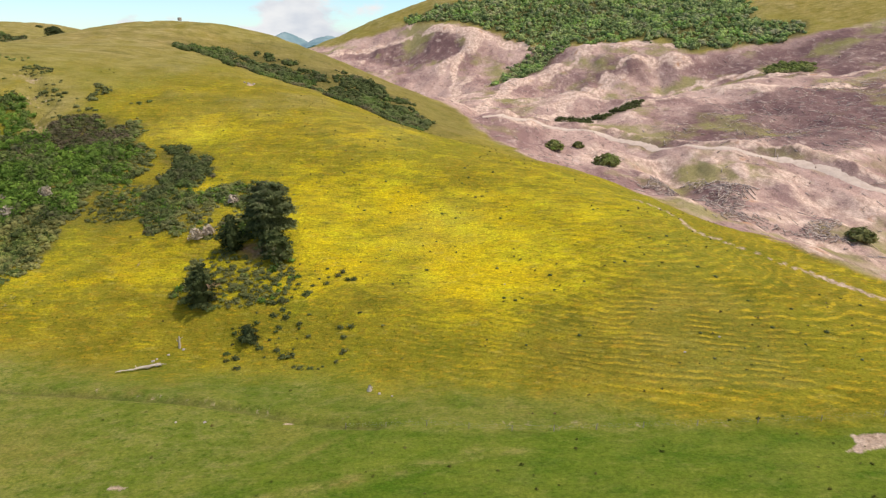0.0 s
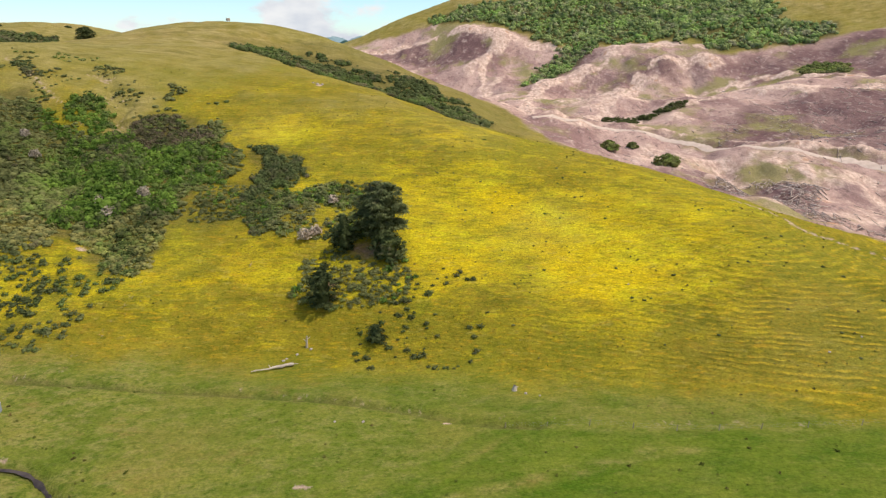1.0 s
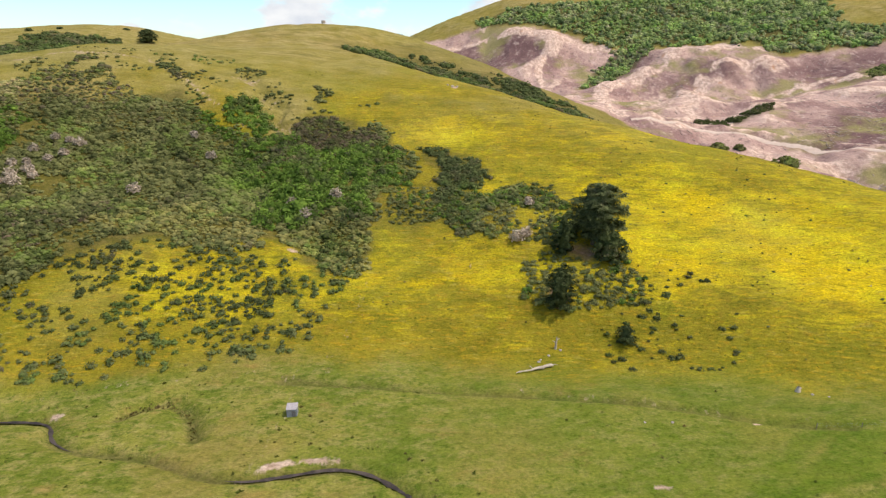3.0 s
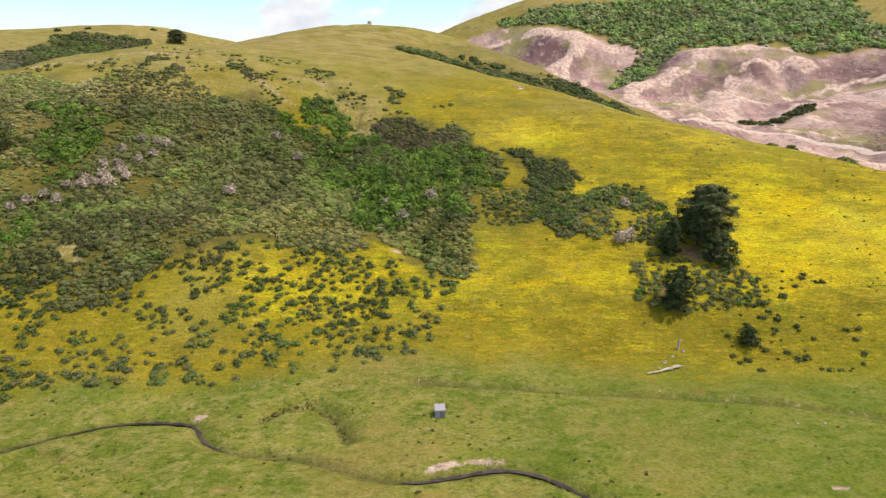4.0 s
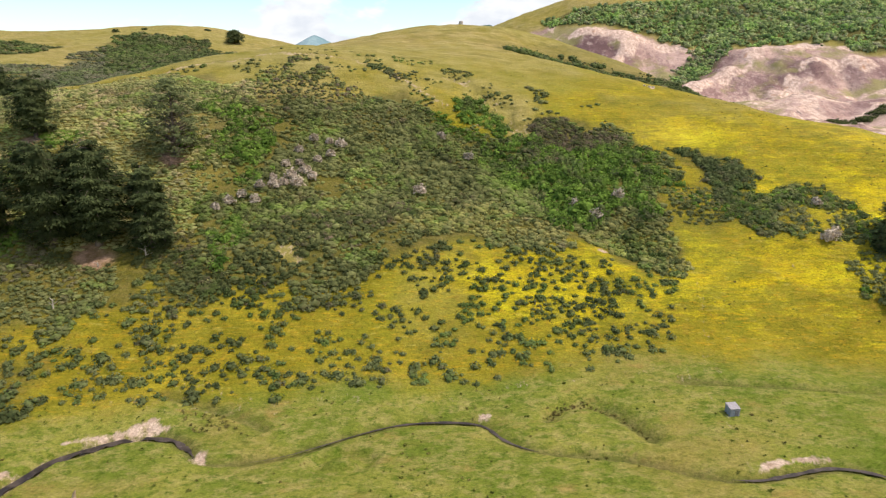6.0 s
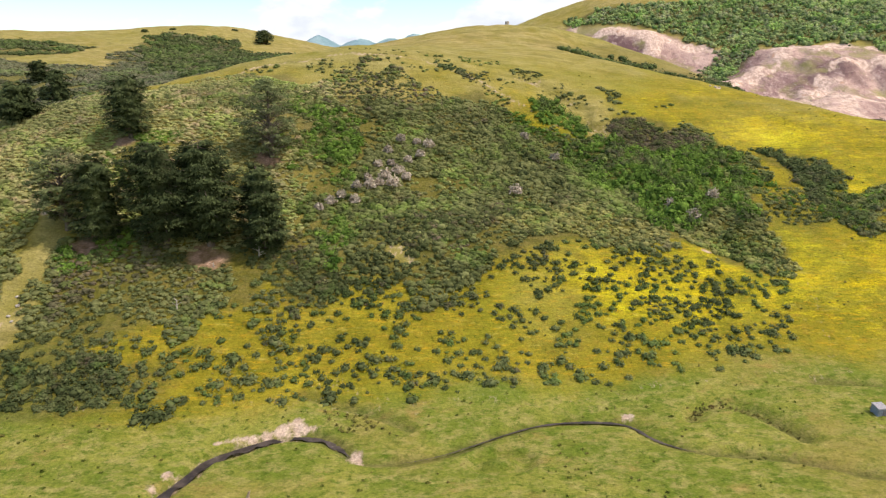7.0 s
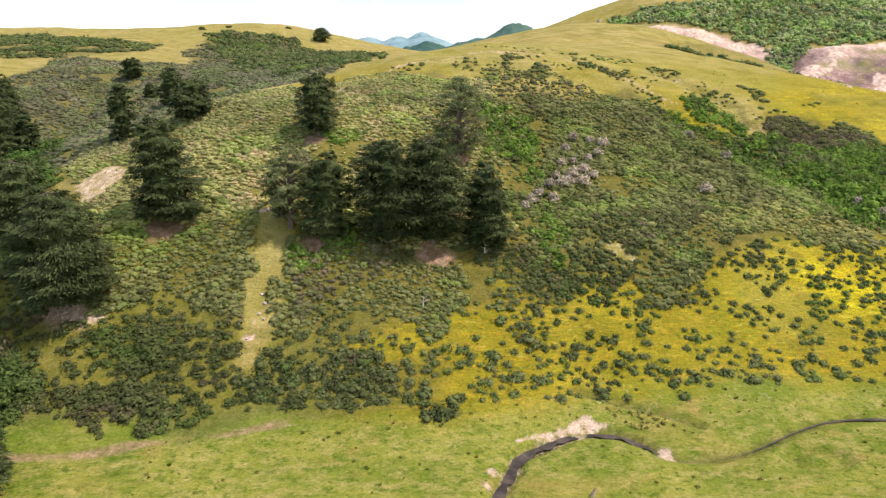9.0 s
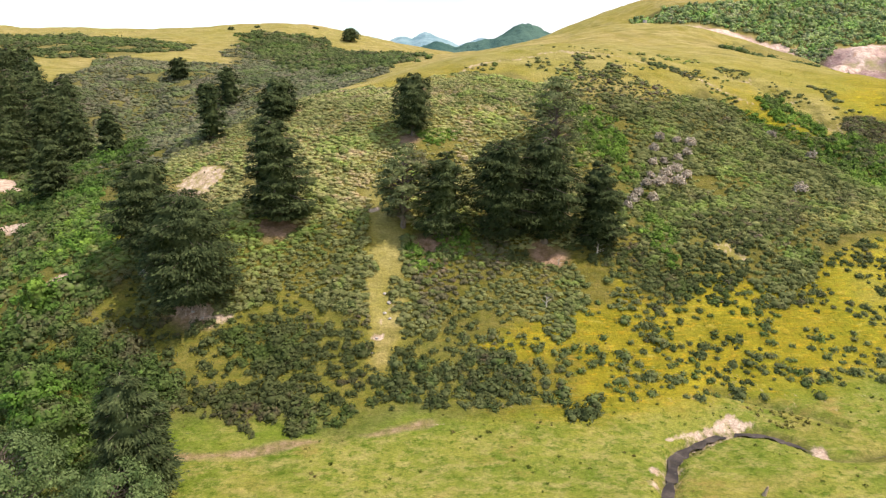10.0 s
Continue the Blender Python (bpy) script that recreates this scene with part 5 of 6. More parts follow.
tagged(new("scrub", mesh_of("scrub", v, f, GORSE)), "small dark bushes dotted over the flowery hill", "scrub", kind="stuff")

# dead grey shrubs standing in the green
for k, (x, y, r) in enumerate([(-156, 159, 1.5), (-158, 155, 1.2), (-163, 161, 1.2), (-166, 156, 1.3), (-163, 148, 1.5), (-166, 146, 1.6), (-169, 142, 1.6), (-164, 143, 1.7), (-168, 150, 1.1), (-177, 134, 1.3), (-172, 141, 1.1),
                               (-172, 136, 1.2), (-175, 137, 1.1), (-170, 145, 0.9), (-167, 143, 1.2), (-165, 151, 1.0), (-161, 153, 1.1), (-159, 160, 1.0), (-161, 146, 1.1), (-179, 131, 0.9), (-136, 142, 1.5), (-131, 168, 1.3), (-124, 160, 1.3), (-100, 142, 1.2), (-96, 138, 1.6), (-90, 143, 1.5), (-50, 126, 1.6), (-48, 127.5, 1.3), (-46, 139, 1.1), (-272, 108, 1.2)]):
    g = np.random.default_rng(200 + k)
    d = g.normal(size=(170, 3))
    d[:, 2] = np.abs(d[:, 2])
    d /= np.linalg.norm(d, axis=1)[:, None]
    r *= 1.15
    v, f = leaf_quads(d * g.uniform(0.45, 1.0, (170, 1)) * (r, r, 1.25 * r), 0.34, g, 2.4, d, 0.9)
    stems = [tube([(0, 0, 0), q * r * 0.5 + (0, 0, 0.15 * r), q * r * (0.9, 0.9, 1.15)], [0.07, 0.045, 0.015], 4) for q in d[:14]]
    ob = new("dead_shrub")
    ob.location = spot(x, y, 0.5)
    tagged(ob, "dead grey-pink shrub with bare twigs among green scrub", "shrub", "dead shrubs on the hillside")
    part("crown", mesh_of("crown", v, f, TWIG_GREY), ob)
    part("stem", mesh_of("stem", *join([(a - (0, 0, 0.4), q) for a, q in stems]), DEADWOOD), ob)

# rushes, thistles and tufts over the grass
tx, ty = sow([(-300, 45), (90, 45), (60, 150), (-20, 215), (-190, 215), (-300, 150)], 3.6, rng, ragged=0, gaps=0.6)
high = (ty - foot(tx) > 2) | (rng.uniform(size=len(tx)) < 0.25)
tx, ty = tx[high], ty[high]
tr = rng.uniform(0.12, 0.32, len(tx))
v, f = gather(TUFTS, tx, ty, tr, tr * rng.uniform(0.7, 1.3, len(tx)), rng, 0.0)
px, py = sow([(-300, 48), (60, 48), (60, 76), (-20, 80), (-60, 90), (-110, 94), (-150, 90), (-200, 86), (-300, 78)], 1.7, rng, ragged=0, gaps=0.52)
thin_out = rng.uniform(size=len(px)) < 0.42 - 0.34 * ease(px, -60, -10)
px, py = px[thin_out], py[thin_out]
pr = rng.uniform(0.12, 0.30, len(px)) * rng.choice((0.7, 1.0, 1.5), len(px))
vp, fp = gather(TUFTS, px, py, pr, pr * rng.uniform(0.5, 0.9, len(px)), rng, 0.0)
tagged(new("rushes", mesh_of("rushes", vp, fp[1], RUSH)), "dark green rush and dock clumps dotted over the pasture", "rushes", kind="stuff")
bx2, by2 = sow([(-172, 86.5), (-158, 85), (-155, 80), (-164, 78.5)], 1.0, rng, ragged=1.5, gaps=0.45)
br2 = rng.uniform(0.2, 0.5, len(bx2))
vp, fp = gather(TUFTS, bx2, by2, br2, br2 * rng.uniform(0.6, 1.0, len(bx2)), rng, 0.0)
tagged(new("tussock", mesh_of("tussock", vp, fp[1], TUSSOCK)), "brown tussock beside the stream bend", "grass tufts", kind="stuff")
rx, ry = sow([(-180, 72), (-150, 88), (-112, 90), (-96, 84), (-60, 72), (-60, 60), (-110, 66), (-160, 70)], 1.5, rng, ragged=2, gaps=0.90)
edge_x, edge_y = np.array([q for line in (OLD_BEND, [(-114, 86.5), (-113, 85)]) for q in curved(line, 0.22)]).T
rx, ry = np.concatenate([rx, edge_x + rng.normal(size=len(edge_x)) * 0.35]), np.concatenate([ry, edge_y + 0.3 + rng.normal(size=len(edge_x)) * 0.3])
rr_ = rng.uniform(0.12, 0.26, len(rx))
v2, f2 = gather(TUFTS, rx, ry, rr_, rr_ * rng.uniform(0.8, 1.6, len(rx)), rng, 0.0)
v, f = np.concatenate([v, v2]), [None, np.concatenate([f[1], f2[1] + len(v)])]
tagged(new("tussock", mesh_of("tussock", v, f[1], TUSSOCK)), "tufts of rank grass and thistle scattered over the pasture", "grass tufts", kind="stuff")


# ---- trees ----
PROFILES = {
    "pine": [(0.0, 0.70), (0.12, 0.94), (0.30, 1.0), (0.55, 0.92), (0.76, 0.78), (0.91, 0.52), (1.0, 0.20)],
    "dome": [(0.0, 0.40), (0.12, 0.76), (0.35, 1.0), (0.65, 0.98), (0.87, 0.74), (1.0, 0.38)],
    "spread": [(0.0, 0.35), (0.25, 0.70), (0.55, 1.0), (0.8, 0.95), (1.0, 0.5)],
    "ball": [(0.0, 0.70), (0.25, 1.0), (0.60, 0.92), (0.85, 0.60), (1.0, 0.20)],
    "column": [(0.0, 0.55), (0.2, 0.90), (0.5, 1.0), (0.8, 0.70), (1.0, 0.15)],
}


def tree(name, x, y, height, width, label, profile="pine", mat=PINE, bare=0.10, puffs=90, leaves=60, leaf=0.5, seed=1, lean=0.0, thin=0.0, group="", drop=0.0):
    """A tree: tapered trunk, limbs that reach the foliage, and a crown of loose leafy pads."""
    rng = np.random.default_rng(seed)
    root = new(name)
    root.location = spot(x, y, -0.3 - drop)
    tagged(root, label, "tree", group)
    top = height * 0.93
    bend = rng.normal(size=2) * 0.03 * height
    stem = [(bend[0] * u**2 + lean * u * height, bend[1] * u**2, top * u) for u in np.linspace(0, 1, 9)]
    r0 = 0.028 * height
    v, f = tube(stem, [r0 * (1.35 - 0.35 * min(1, u * 8)) * (1 - 0.93 * u) + 0.02 for u in np.linspace(0, 1, 9)], 9)
    part("trunk", mesh_of("trunk", v, f, BARK, True), root)
    us, rs = zip(*PROFILES[profile])
    centres, outs, limbs, runs = [], [], [], []
    tiers = max(6, int(height * 0.6))
    if mat == PINE and leaf < 0.4:
        leaves = int(leaves * 1.15)
    tiered = mat in (PINE, PINE_GREY_LIT) and not thin and profile in ("pine", "dome") and puffs > 60
    sx_of, sy_of = (lambda z: np.interp(z, [q[2] for q in stem], [q[0] for q in stem])), (lambda z: np.interp(z, [q[2] for q in stem], [q[1] for q in stem]))
    if tiered:
        # whorls of drooping boughs, each a flat fan of needles turned up at its tip
        total, whorls = puffs * leaves, max(7, int(height * (1 - bare) / 1.25))
        sprays = [(w_, b_) for w_ in range(whorls) for b_ in range(9)]
        each_n = max(12, int(1.15 * total / len(sprays)))
        for w_, b_ in sprays:
            u = min(0.99, max(0.0, (w_ + rng.uniform(-0.2, 1.2)) / whorls))
            a = b_ * 2 * math.pi / 9 + w_ * 1.1 + rng.uniform(-0.3, 0.3)
            reach_ = np.interp(u, us, rs) * width / 2 * rng.uniform(0.79, 1.12) * (1 + 0.12 * math.sin(2 * a + seed))
            n_ = max(8, int(each_n * (0.25 + reach_ / (0.42 * width))))
            t_ = np.sqrt(rng.uniform(0.10, 1.0, n_))
            way, side_way = np.array((math.cos(a), math.sin(a), 0.0)), np.array((-math.sin(a), math.cos(a), 0.0))
            z = height * (bare + (1 - bare) * u)
            across = rng.normal(size=n_) * (0.10 + 0.16 * np.sin(np.pi * np.clip(t_, 0, 0.95))) * max(reach_, 1.2)
            droop = rng.uniform(0.5, 1.5)
            rise = (-0.34 * droop * t_ + 0.22 * t_**2) * reach_ + rng.normal(size=n_) * (0.12 + 0.022 * reach_) - 0.25 * np.abs(across)
            origin = np.array((float(sx_of(z)), float(sy_of(z)), z))
            centres.append(origin + way * (t_ * reach_)[:, None] + side_way * across[:, None] + np.array((0, 0, 1.0)) * rise[:, None])
            runs.append(way + side_way * (across / max(reach_, 1.0) * 2.2)[:, None] + np.array((0, 0, 0.12)) + 0.22 * rng.normal(size=(n_, 3)))
            outs.append(np.tile(way * 0.55 + np.array((0, 0, 1.0)), (n_, 1)))
            lr = 0.010 * height * (1 - 0.7 * u)
            limbs.append(tube([origin, origin + way * reach_ * 0.5 - np.array((0, 0, 0.13 * reach_)), origin + way * reach_ * 0.9 - np.array((0, 0, 0.14 * reach_))], [lr, lr * 0.6, lr * 0.2], 4))
    for k in range(0 if tiered else puffs):
        u = rng.uniform(0, 1) ** 0.95
        if profile == "pine":
            u = (math.floor(u * tiers) + rng.uniform(0.2, 0.75)) / tiers
        a = k * 2.39996 + rng.uniform(-0.4, 0.4)
        edge_r = np.interp(u, us, rs) * width / 2 * (1 + 0.22 * math.sin(3 * a + seed) * rng.uniform(0, 1) + 0.10 * rng.normal())
        rho = edge_r * math.sqrt(rng.uniform(0.30 if thin or profile == "spread" else 0.55, 1.0))
        z = height * (bare + (1 - bare) * u)
        sx, sy = np.interp(z, [s[2] for s in stem], [s[0] for s in stem]), np.interp(z, [s[2] for s in stem], [s[1] for s in stem])
        c = np.array((sx + rho * math.cos(a), sy + rho * math.sin(a), z - (0.20 if profile == "pine" else 0.10) * rho))
        size = max(0.4, width * rng.uniform(0.060, 0.105))
        if mat in (PINE, PINE_GREY_LIT):
            way, side_way = np.array((math.cos(a), math.sin(a), -0.12)), np.array((-math.sin(a), math.cos(a), 0.0))
            g_ = rng.normal(size=(leaves, 3)) * size
            centres.append(c + way * g_[:, :1] * 0.95 + side_way * g_[:, 1:2] * 0.50 + np.array((0, 0, 1.0)) * g_[:, 2:] * 0.20)
            runs.append(way + side_way * rng.normal(size=(leaves, 1)) * 0.45 + np.array((0, 0, 0.25)) + 0.15 * rng.normal(size=(leaves, 3)))
        else:
            centres.append(c + rng.normal(size=(leaves, 3)) * size * (0.66, 0.66, 0.34))
            runs.append(rng.normal(size=(leaves, 3)))
        outs.append((centres[-1] - c) * (1, 1, 1.8) / size + np.array((math.cos(a), math.sin(a), 0.9)) * 0.8)
        zs = max(0.1 * height * bare, z - 0.45 * rho - 0.02 * height)
        if rho > 0.15 * width or thin:
            start = np.array((np.interp(zs, [s[2] for s in stem], [s[0] for s in stem]), np.interp(zs, [s[2] for s in stem], [s[1] for s in stem]), zs))
            mid_ = (start + c) / 2 + (0, 0, 0.08 * rho)
            lr = 0.012 * height * (1 - 0.7 * u)
            limbs.append(tube([start, mid_, c], [lr, lr * 0.6, lr * 0.2], 5))
    for piece in limbs[:6]:
        part("bough", mesh_of("bough", *piece, BARK, True), root)
    v, f = join(limbs[6:])
    part("bough", mesh_of("bough", v, f, BARK, True), root)
    centres = np.concatenate(centres)
    outs = np.concatenate(outs)
    clear = centres[:, 2] > height * bare * 0.5 + 0.2
    v, f = leaf_quads(centres[clear], leaf * (0.66 if mat in (PINE, PINE_GREY_LIT) else 1.1), rng, 3.0 if mat in (PINE, PINE_GREY_LIT) else 1.7, outs[clear], 0.45, np.concatenate(runs)[clear])
    if not thin and profile != "spread" and mat != WILLOW:
        ring_n, hoops = 14, np.linspace(0.06, 0.88, 10)
        heart = []
        for u in hoops:
            z = height * (bare + (1 - bare) * u)
            sx = np.interp(z, [s[2] for s in stem], [s[0] for s in stem])
            sy = np.interp(z, [s[2] for s in stem], [s[1] for s in stem])
            for k in range(ring_n):
                a = 2 * math.pi * k / ring_n
                r = np.interp(u, us, rs) * width / 2 * rng.uniform(0.40, 0.66)
                heart.append((sx + r * math.cos(a), sy + r * math.sin(a), z + rng.uniform(-0.03, 0.03) * height))
        heart += [(sx, sy, z + 0.01 * height), (0, 0, height * (bare + 0.03))]
        top_i = ring_n * len(hoops)
        skin = [(h * ring_n + k, h * ring_n + (k + 1) % ring_n, (h + 1) * ring_n + (k + 1) % ring_n, (h + 1) * ring_n + k) for h in range(len(hoops) - 1) for k in range(ring_n)]
        caps = [(top_i - ring_n + k, top_i - ring_n + (k + 1) % ring_n, top_i) for k in range(ring_n)] + [((k + 1) % ring_n, k, top_i + 1) for k in range(ring_n)]
        f = [np.array(caps) + len(v), np.concatenate([f, np.array(skin) + len(v)])]
        v = np.concatenate([v, np.array(heart)])
    part("crown", mesh_of("crown", v, f, mat), root)
    return root


# lighter needles put the sunlit look of this crown into its colour
tree("round_tree", -34.6, 124.6, 13.6, 11.4, "round-topped dark pine with a bare trunk on the yellow slope", "dome", PINE_GREY_LIT, 0.16, 260, 66, 0.31, 3)
tree("ball_tree", -32.2, 119.6, 6.2, 6.4, "small dense ball-shaped dark green conifer", "ball", BUSH_SHADE, 0.02, 107, 53, 0.25, 4)
tree("young_pine", -41.2, 121.7, 8.0, 4.4, "narrow shaded young pine beside the round tree", "column", PINE, 0.04, 88, 44, 0.26, 5)
tree("young_pine", -43.9, 108.8, 8.4, 5.2, "ragged young conifer rising from low scrub", "column", PINE, 0.03, 98, 44, 0.28, 6)
tree("round_bush", -33.3, 101.4, 3.3, 3.4, "single round dark bush near the foot of the hill", "ball", PINE, 0.0, 52, 35, 0.21, 7)
tree("pine_tree", -206.5, 118.4, 20.0, 14.5, "large dense dark pine, lower branches near the ground", "dome", PINE, 0.08, 232, 62, 0.36, 8)
tree("pine_tree", -198.5, 119.5, 21.0, 14.0, "tall broad dark pine in a clump", "dome", PINE, 0.10, 215, 62, 0.36, 9)
tree("pine_tree", -188.0, 119.8, 17.0, 10.0, "tapering dark pine at the edge of a clump", "pine", PINE, 0.06, 161, 57, 0.35, 10)
tree("thin_pine", -192.3, 146.5, 17.5, 13.5, "thin greyish pine with see-through foliage", "column", PINE_GREY_LIT, 0.08, 150, 36, 0.42, 11, thin=1)
tree("pine_tree", -225.3, 148.9, 14.5, 11.0, "rounded dark pine alone on the spur", "dome", PINE, 0.14, 143, 48, 0.33, 12)
tree("pine_tree", -219.0, 118.6, 17.0, 10.5, "dark pine with a straight lit edge", "pine", PINE, 0.05, 161, 53, 0.33, 13)
tree("thin_pine", -226.4, 120.2, 16.5, 10.5, "thin grey-green pine with bare twigs showing", "dome", PINE_GREY_LIT, 0.16, 150, 40, 0.42, 14, thin=1)
tree("pine_tree", -250.8, 122.1, 20.5, 13.0, "layered dark pine standing in pale scrub", "pine", PINE, 0.06, 215, 57, 0.36, 15)
tree("pine_tree", -262.8, 104.2, 19.5, 18.0, "broad dark pine with branches to the ground", "dome", PINE, 0.03, 300, 62, 0.36, 16)
tree("pine_tree", -272.6, 110.5, 20.5, 13.5, "dark spreading pine with gaps in its crown", "dome", PINE, 0.26, 200, 56, 0.35, 17)
for k, (x, y, h, w, kind, lab) in enumerate([
        (-259.7, 163, 10, 11.5, "dome", "dark pine behind the crest of the spur"), (-299.2, 250.6, 14.4, 10.5, "ball", "dense dark conifer on the pale slope"), (-275, 158, 14, 6, "column", "slim dark conifer below the spur"),
        (-338.9, 305.8, 10, 9.5, "dome", "round tree alone on the plateau edge"), (-308.7, 145.2, 14, 10, "pine", "dark conifer above the pale slip"), (-305.6, 168.5, 12, 7, "pine", "dark conifer in the side gully"),
        (-315.7, 269.8, 6, 4.5, "ball", "small dark conifer on the pale slope"), (-407, 301.4, 11, 9, "pine", "dark conifer on the skyline of the gully"), (-357.9, 210.4, 25, 15, "pine", "tall dark conifer in the gully wood"),
        (-340.9, 209.6, 22, 15, "pine", "tall dark conifer in the gully wood"), (-322, 182, 17, 11, "pine", "tall dark conifer in the gully wood"), (-371, 247, 21, 14, "pine", "tall dark conifer in the gully wood"),
        (-388, 262, 20, 14, "pine", "tall dark conifer in the gully wood"), (-352, 232, 20, 13, "pine", "tall dark conifer in the gully wood"), (-335, 190, 18, 12, "pine", "tall dark conifer in the gully wood"),
        (-345, 180, 19, 13, "pine", "tall dark conifer in the gully wood"), (-366, 196, 22, 15, "pine", "tall dark conifer in the gully wood"), (-380, 222, 23, 15, "pine", "tall dark conifer in the gully wood"), (-360, 226, 22, 14, "dome", "broad dark conifer in the gully wood"),
        (-332, 168, 14, 10, "pine", "dark conifer in the side gully"), (-400, 250, 20, 14, "pine", "tall dark conifer in the gully wood")]):
    tree("conifer", x, y, h, w, lab, kind, PINE, 0.05, 100, 46, 0.48, 30 + k, group="conifers round the side gully")
tree("small_tree", -288.2, 101.5, 5.4, 4.4, "small leafy tree among gully bush", "ball", BUSH_GREEN, 0.02, 40, 40, 0.34, 50)
tree("ridge_tree", -282.6, 494.5, 9.8, 13.0, "round dark tree alone on the skyline ridge", "ball", PINE, 0.06, 107, 35, 0.58, 51)
for k, (x, y, h, w) in enumerate([(-371, 497, 2.2, 4.5), (-355, 510, 1.8, 4), (-315, 532, 2.0, 5)]):
    tree("skyline_tree", x, y, h, w, "small dark tree on the plateau skyline", "dome", PINE, 0.05, 26, 22, 0.6, 70 + k, group="trees on the plateau skyline")
tree("willow_tree", -268.5, 61.0, 12.5, 13.5, "bright green leafy willow beside the pasture", "dome", WILLOW, 0.04, 130, 190, 0.20, 52)
tree("willow_tree", -256.5, 60.5, 10.2, 10.0, "bright green leafy willow beside the pasture", "dome", WILLOW, 0.04, 100, 190, 0.19, 53)
tree("tall_pine", -257.8, 69.0, 17.5, 11.0, "tall dark pine behind the willows", "pine", PINE, 0.03, 239, 51, 0.32, 54)
tree("broadleaf_tree", -272.0, 75.0, 9.0, 9.0, "dark green broadleaf tree in roadside bush", "dome", BUSH_DARK, 0.05, 120, 60, 0.30, 55)
tree("broadleaf_tree", -266.0, 83.0, 7.0, 7.5, "dark green broadleaf tree in low bush", "dome", BUSH_DARK, 0.05, 100, 60, 0.28, 56)
tree("broadleaf_tree", -280.0, 84.0, 8.0, 8.0, "dark green broadleaf tree in low bush", "dome", BUSH_DARK, 0.05, 100, 60, 0.30, 57)


# ---- small things ----
def box(bm, size, at, turn=0.0, tilt=0.0):
    m = Matrix.Translation(at) @ Euler((tilt, 0, turn)).to_matrix().to_4x4() @ Matrix.Diagonal((*size, 1))
    return bmesh.ops.create_cube(bm, size=1.0, matrix=m)["verts"]


def weathered(name, a, b, rough=0.7, metal=0.0, scale=4.0):
    p = Paint(name, rough, 0.3, metal)
    g = p.noise(scale, 5, 0.65)
    p.bump(g, 0.3, 0.02)
    return p.done(p.mix(p.span(g, 0.35, 0.65), a, b))


IRON_WALL, IRON_ROOF, BOARD = weathered("grey_iron", (0.20, 0.22, 0.26), (0.30, 0.32, 0.36), 0.5), weathered("faded_roof", (0.30, 0.27, 0.28), (0.44, 0.40, 0.41), 0.6), weathered("dark_board", (0.10, 0.10, 0.12), (0.18, 0.17, 0.17))
STONE = weathered("pale_stone", (0.30, 0.26, 0.22), (0.48, 0.42, 0.36), 0.9, 0.0, 1.5)
WARM_WOOD = bark_like("split_wood", (0.26, 0.18, 0.11), (0.45, 0.33, 0.22))
POST_WOOD = bark_like("fence_wood", (0.16, 0.13, 0.11), (0.32, 0.28, 0.24))


def pump_shed(x, y):
    root = new("pump_shed")
    root.location = spot(x, y)
    root.rotation_euler = (0, 0, radians(6))
    tagged(root, "small grey iron pump shed with a faded pinkish roof", "shed")
    bm = bmesh.new()
    for at, size in (((0, -0.72, 0.55), (1.5, 0.06, 1.2)), ((0, 0.72, 0.65), (1.5, 0.06, 1.4)), ((-0.72, 0, 0.6), (0.06, 1.4, 1.3)), ((0.72, 0, 0.6), (0.06, 1.4, 1.3))):
        box(bm, size, at)
    for k in range(9):
        box(bm, (0.05, 0.03, 1.15), (-0.64 + 0.16 * k, -0.76, 0.56))
    part("wall", bm_mesh("wall", bm, IRON_WALL), root)
    bm = bmesh.new()
    box(bm, (1.62, 1.6, 0.05), (0, 0, 1.30), 0, radians(8))
    for k in range(9):
        box(bm, (0.05, 1.59, 0.04), (-0.76 + 0.19 * k, 0, 1.335), 0, radians(8))
    part("roof", bm_mesh("roof", bm, IRON_ROOF), root, "faded pinkish iron roof")
    bm = bmesh.new()
    box(bm, (0.55, 0.04, 0.95), (0.25, -0.79, 0.50))
    part("door", bm_mesh("door", bm, BOARD), root, "dark board door")


pump_shed(-87.9, 82.2)


def fallen_log(x0, y0, x1, y1):
    root = new("fallen_log")
    root.location = spot((x0 + x1) / 2, (y0 + y1) / 2)
    tagged(root, "long bleached fallen log lying on the grass", "log")
    a, c = spot(x0, y0, 0.25) - root.location, spot(x1, y1, 0.35) - root.location
    kink = np.random.default_rng(77)
    pts = [a.lerp(c, u) + Vector((0, 0.12 * kink.normal(), 0.04 * abs(kink.normal()))) for u in np.linspace(0, 1, 11)]
    thick = np.array([0.05, 0.08, 0.10, 0.12, 0.13, 0.20, 0.26, 0.30, 0.24, 0.31, 0.16])
    part("trunk", mesh_of("trunk", *tube([tuple(q) for q in pts], thick, 9), DEADWOOD, True), root)
    for u, d in ((0.12, (-0.7, -0.5, 0.1)), (0.25, (-1.0, -0.6, 0.1)), (0.45, (-0.5, 0.7, 0.25)), (0.58, (-0.7, -0.6, 0.05)), (0.85, (0.8, 0.4, 0.3)), (0.95, (1.1, -0.2, 0.15))):
        q = a.lerp(c, u)
        e = q + Vector(d)
        part("branch", mesh_of("branch", *tube([tuple(q), tuple((q + e) / 2 + Vector((0, 0, 0.1))), tuple(e)], [0.11, 0.07, 0.03], 6), DEADWOOD, True), root)


fallen_log(-53.4, 93.9, -46.8, 96.9)


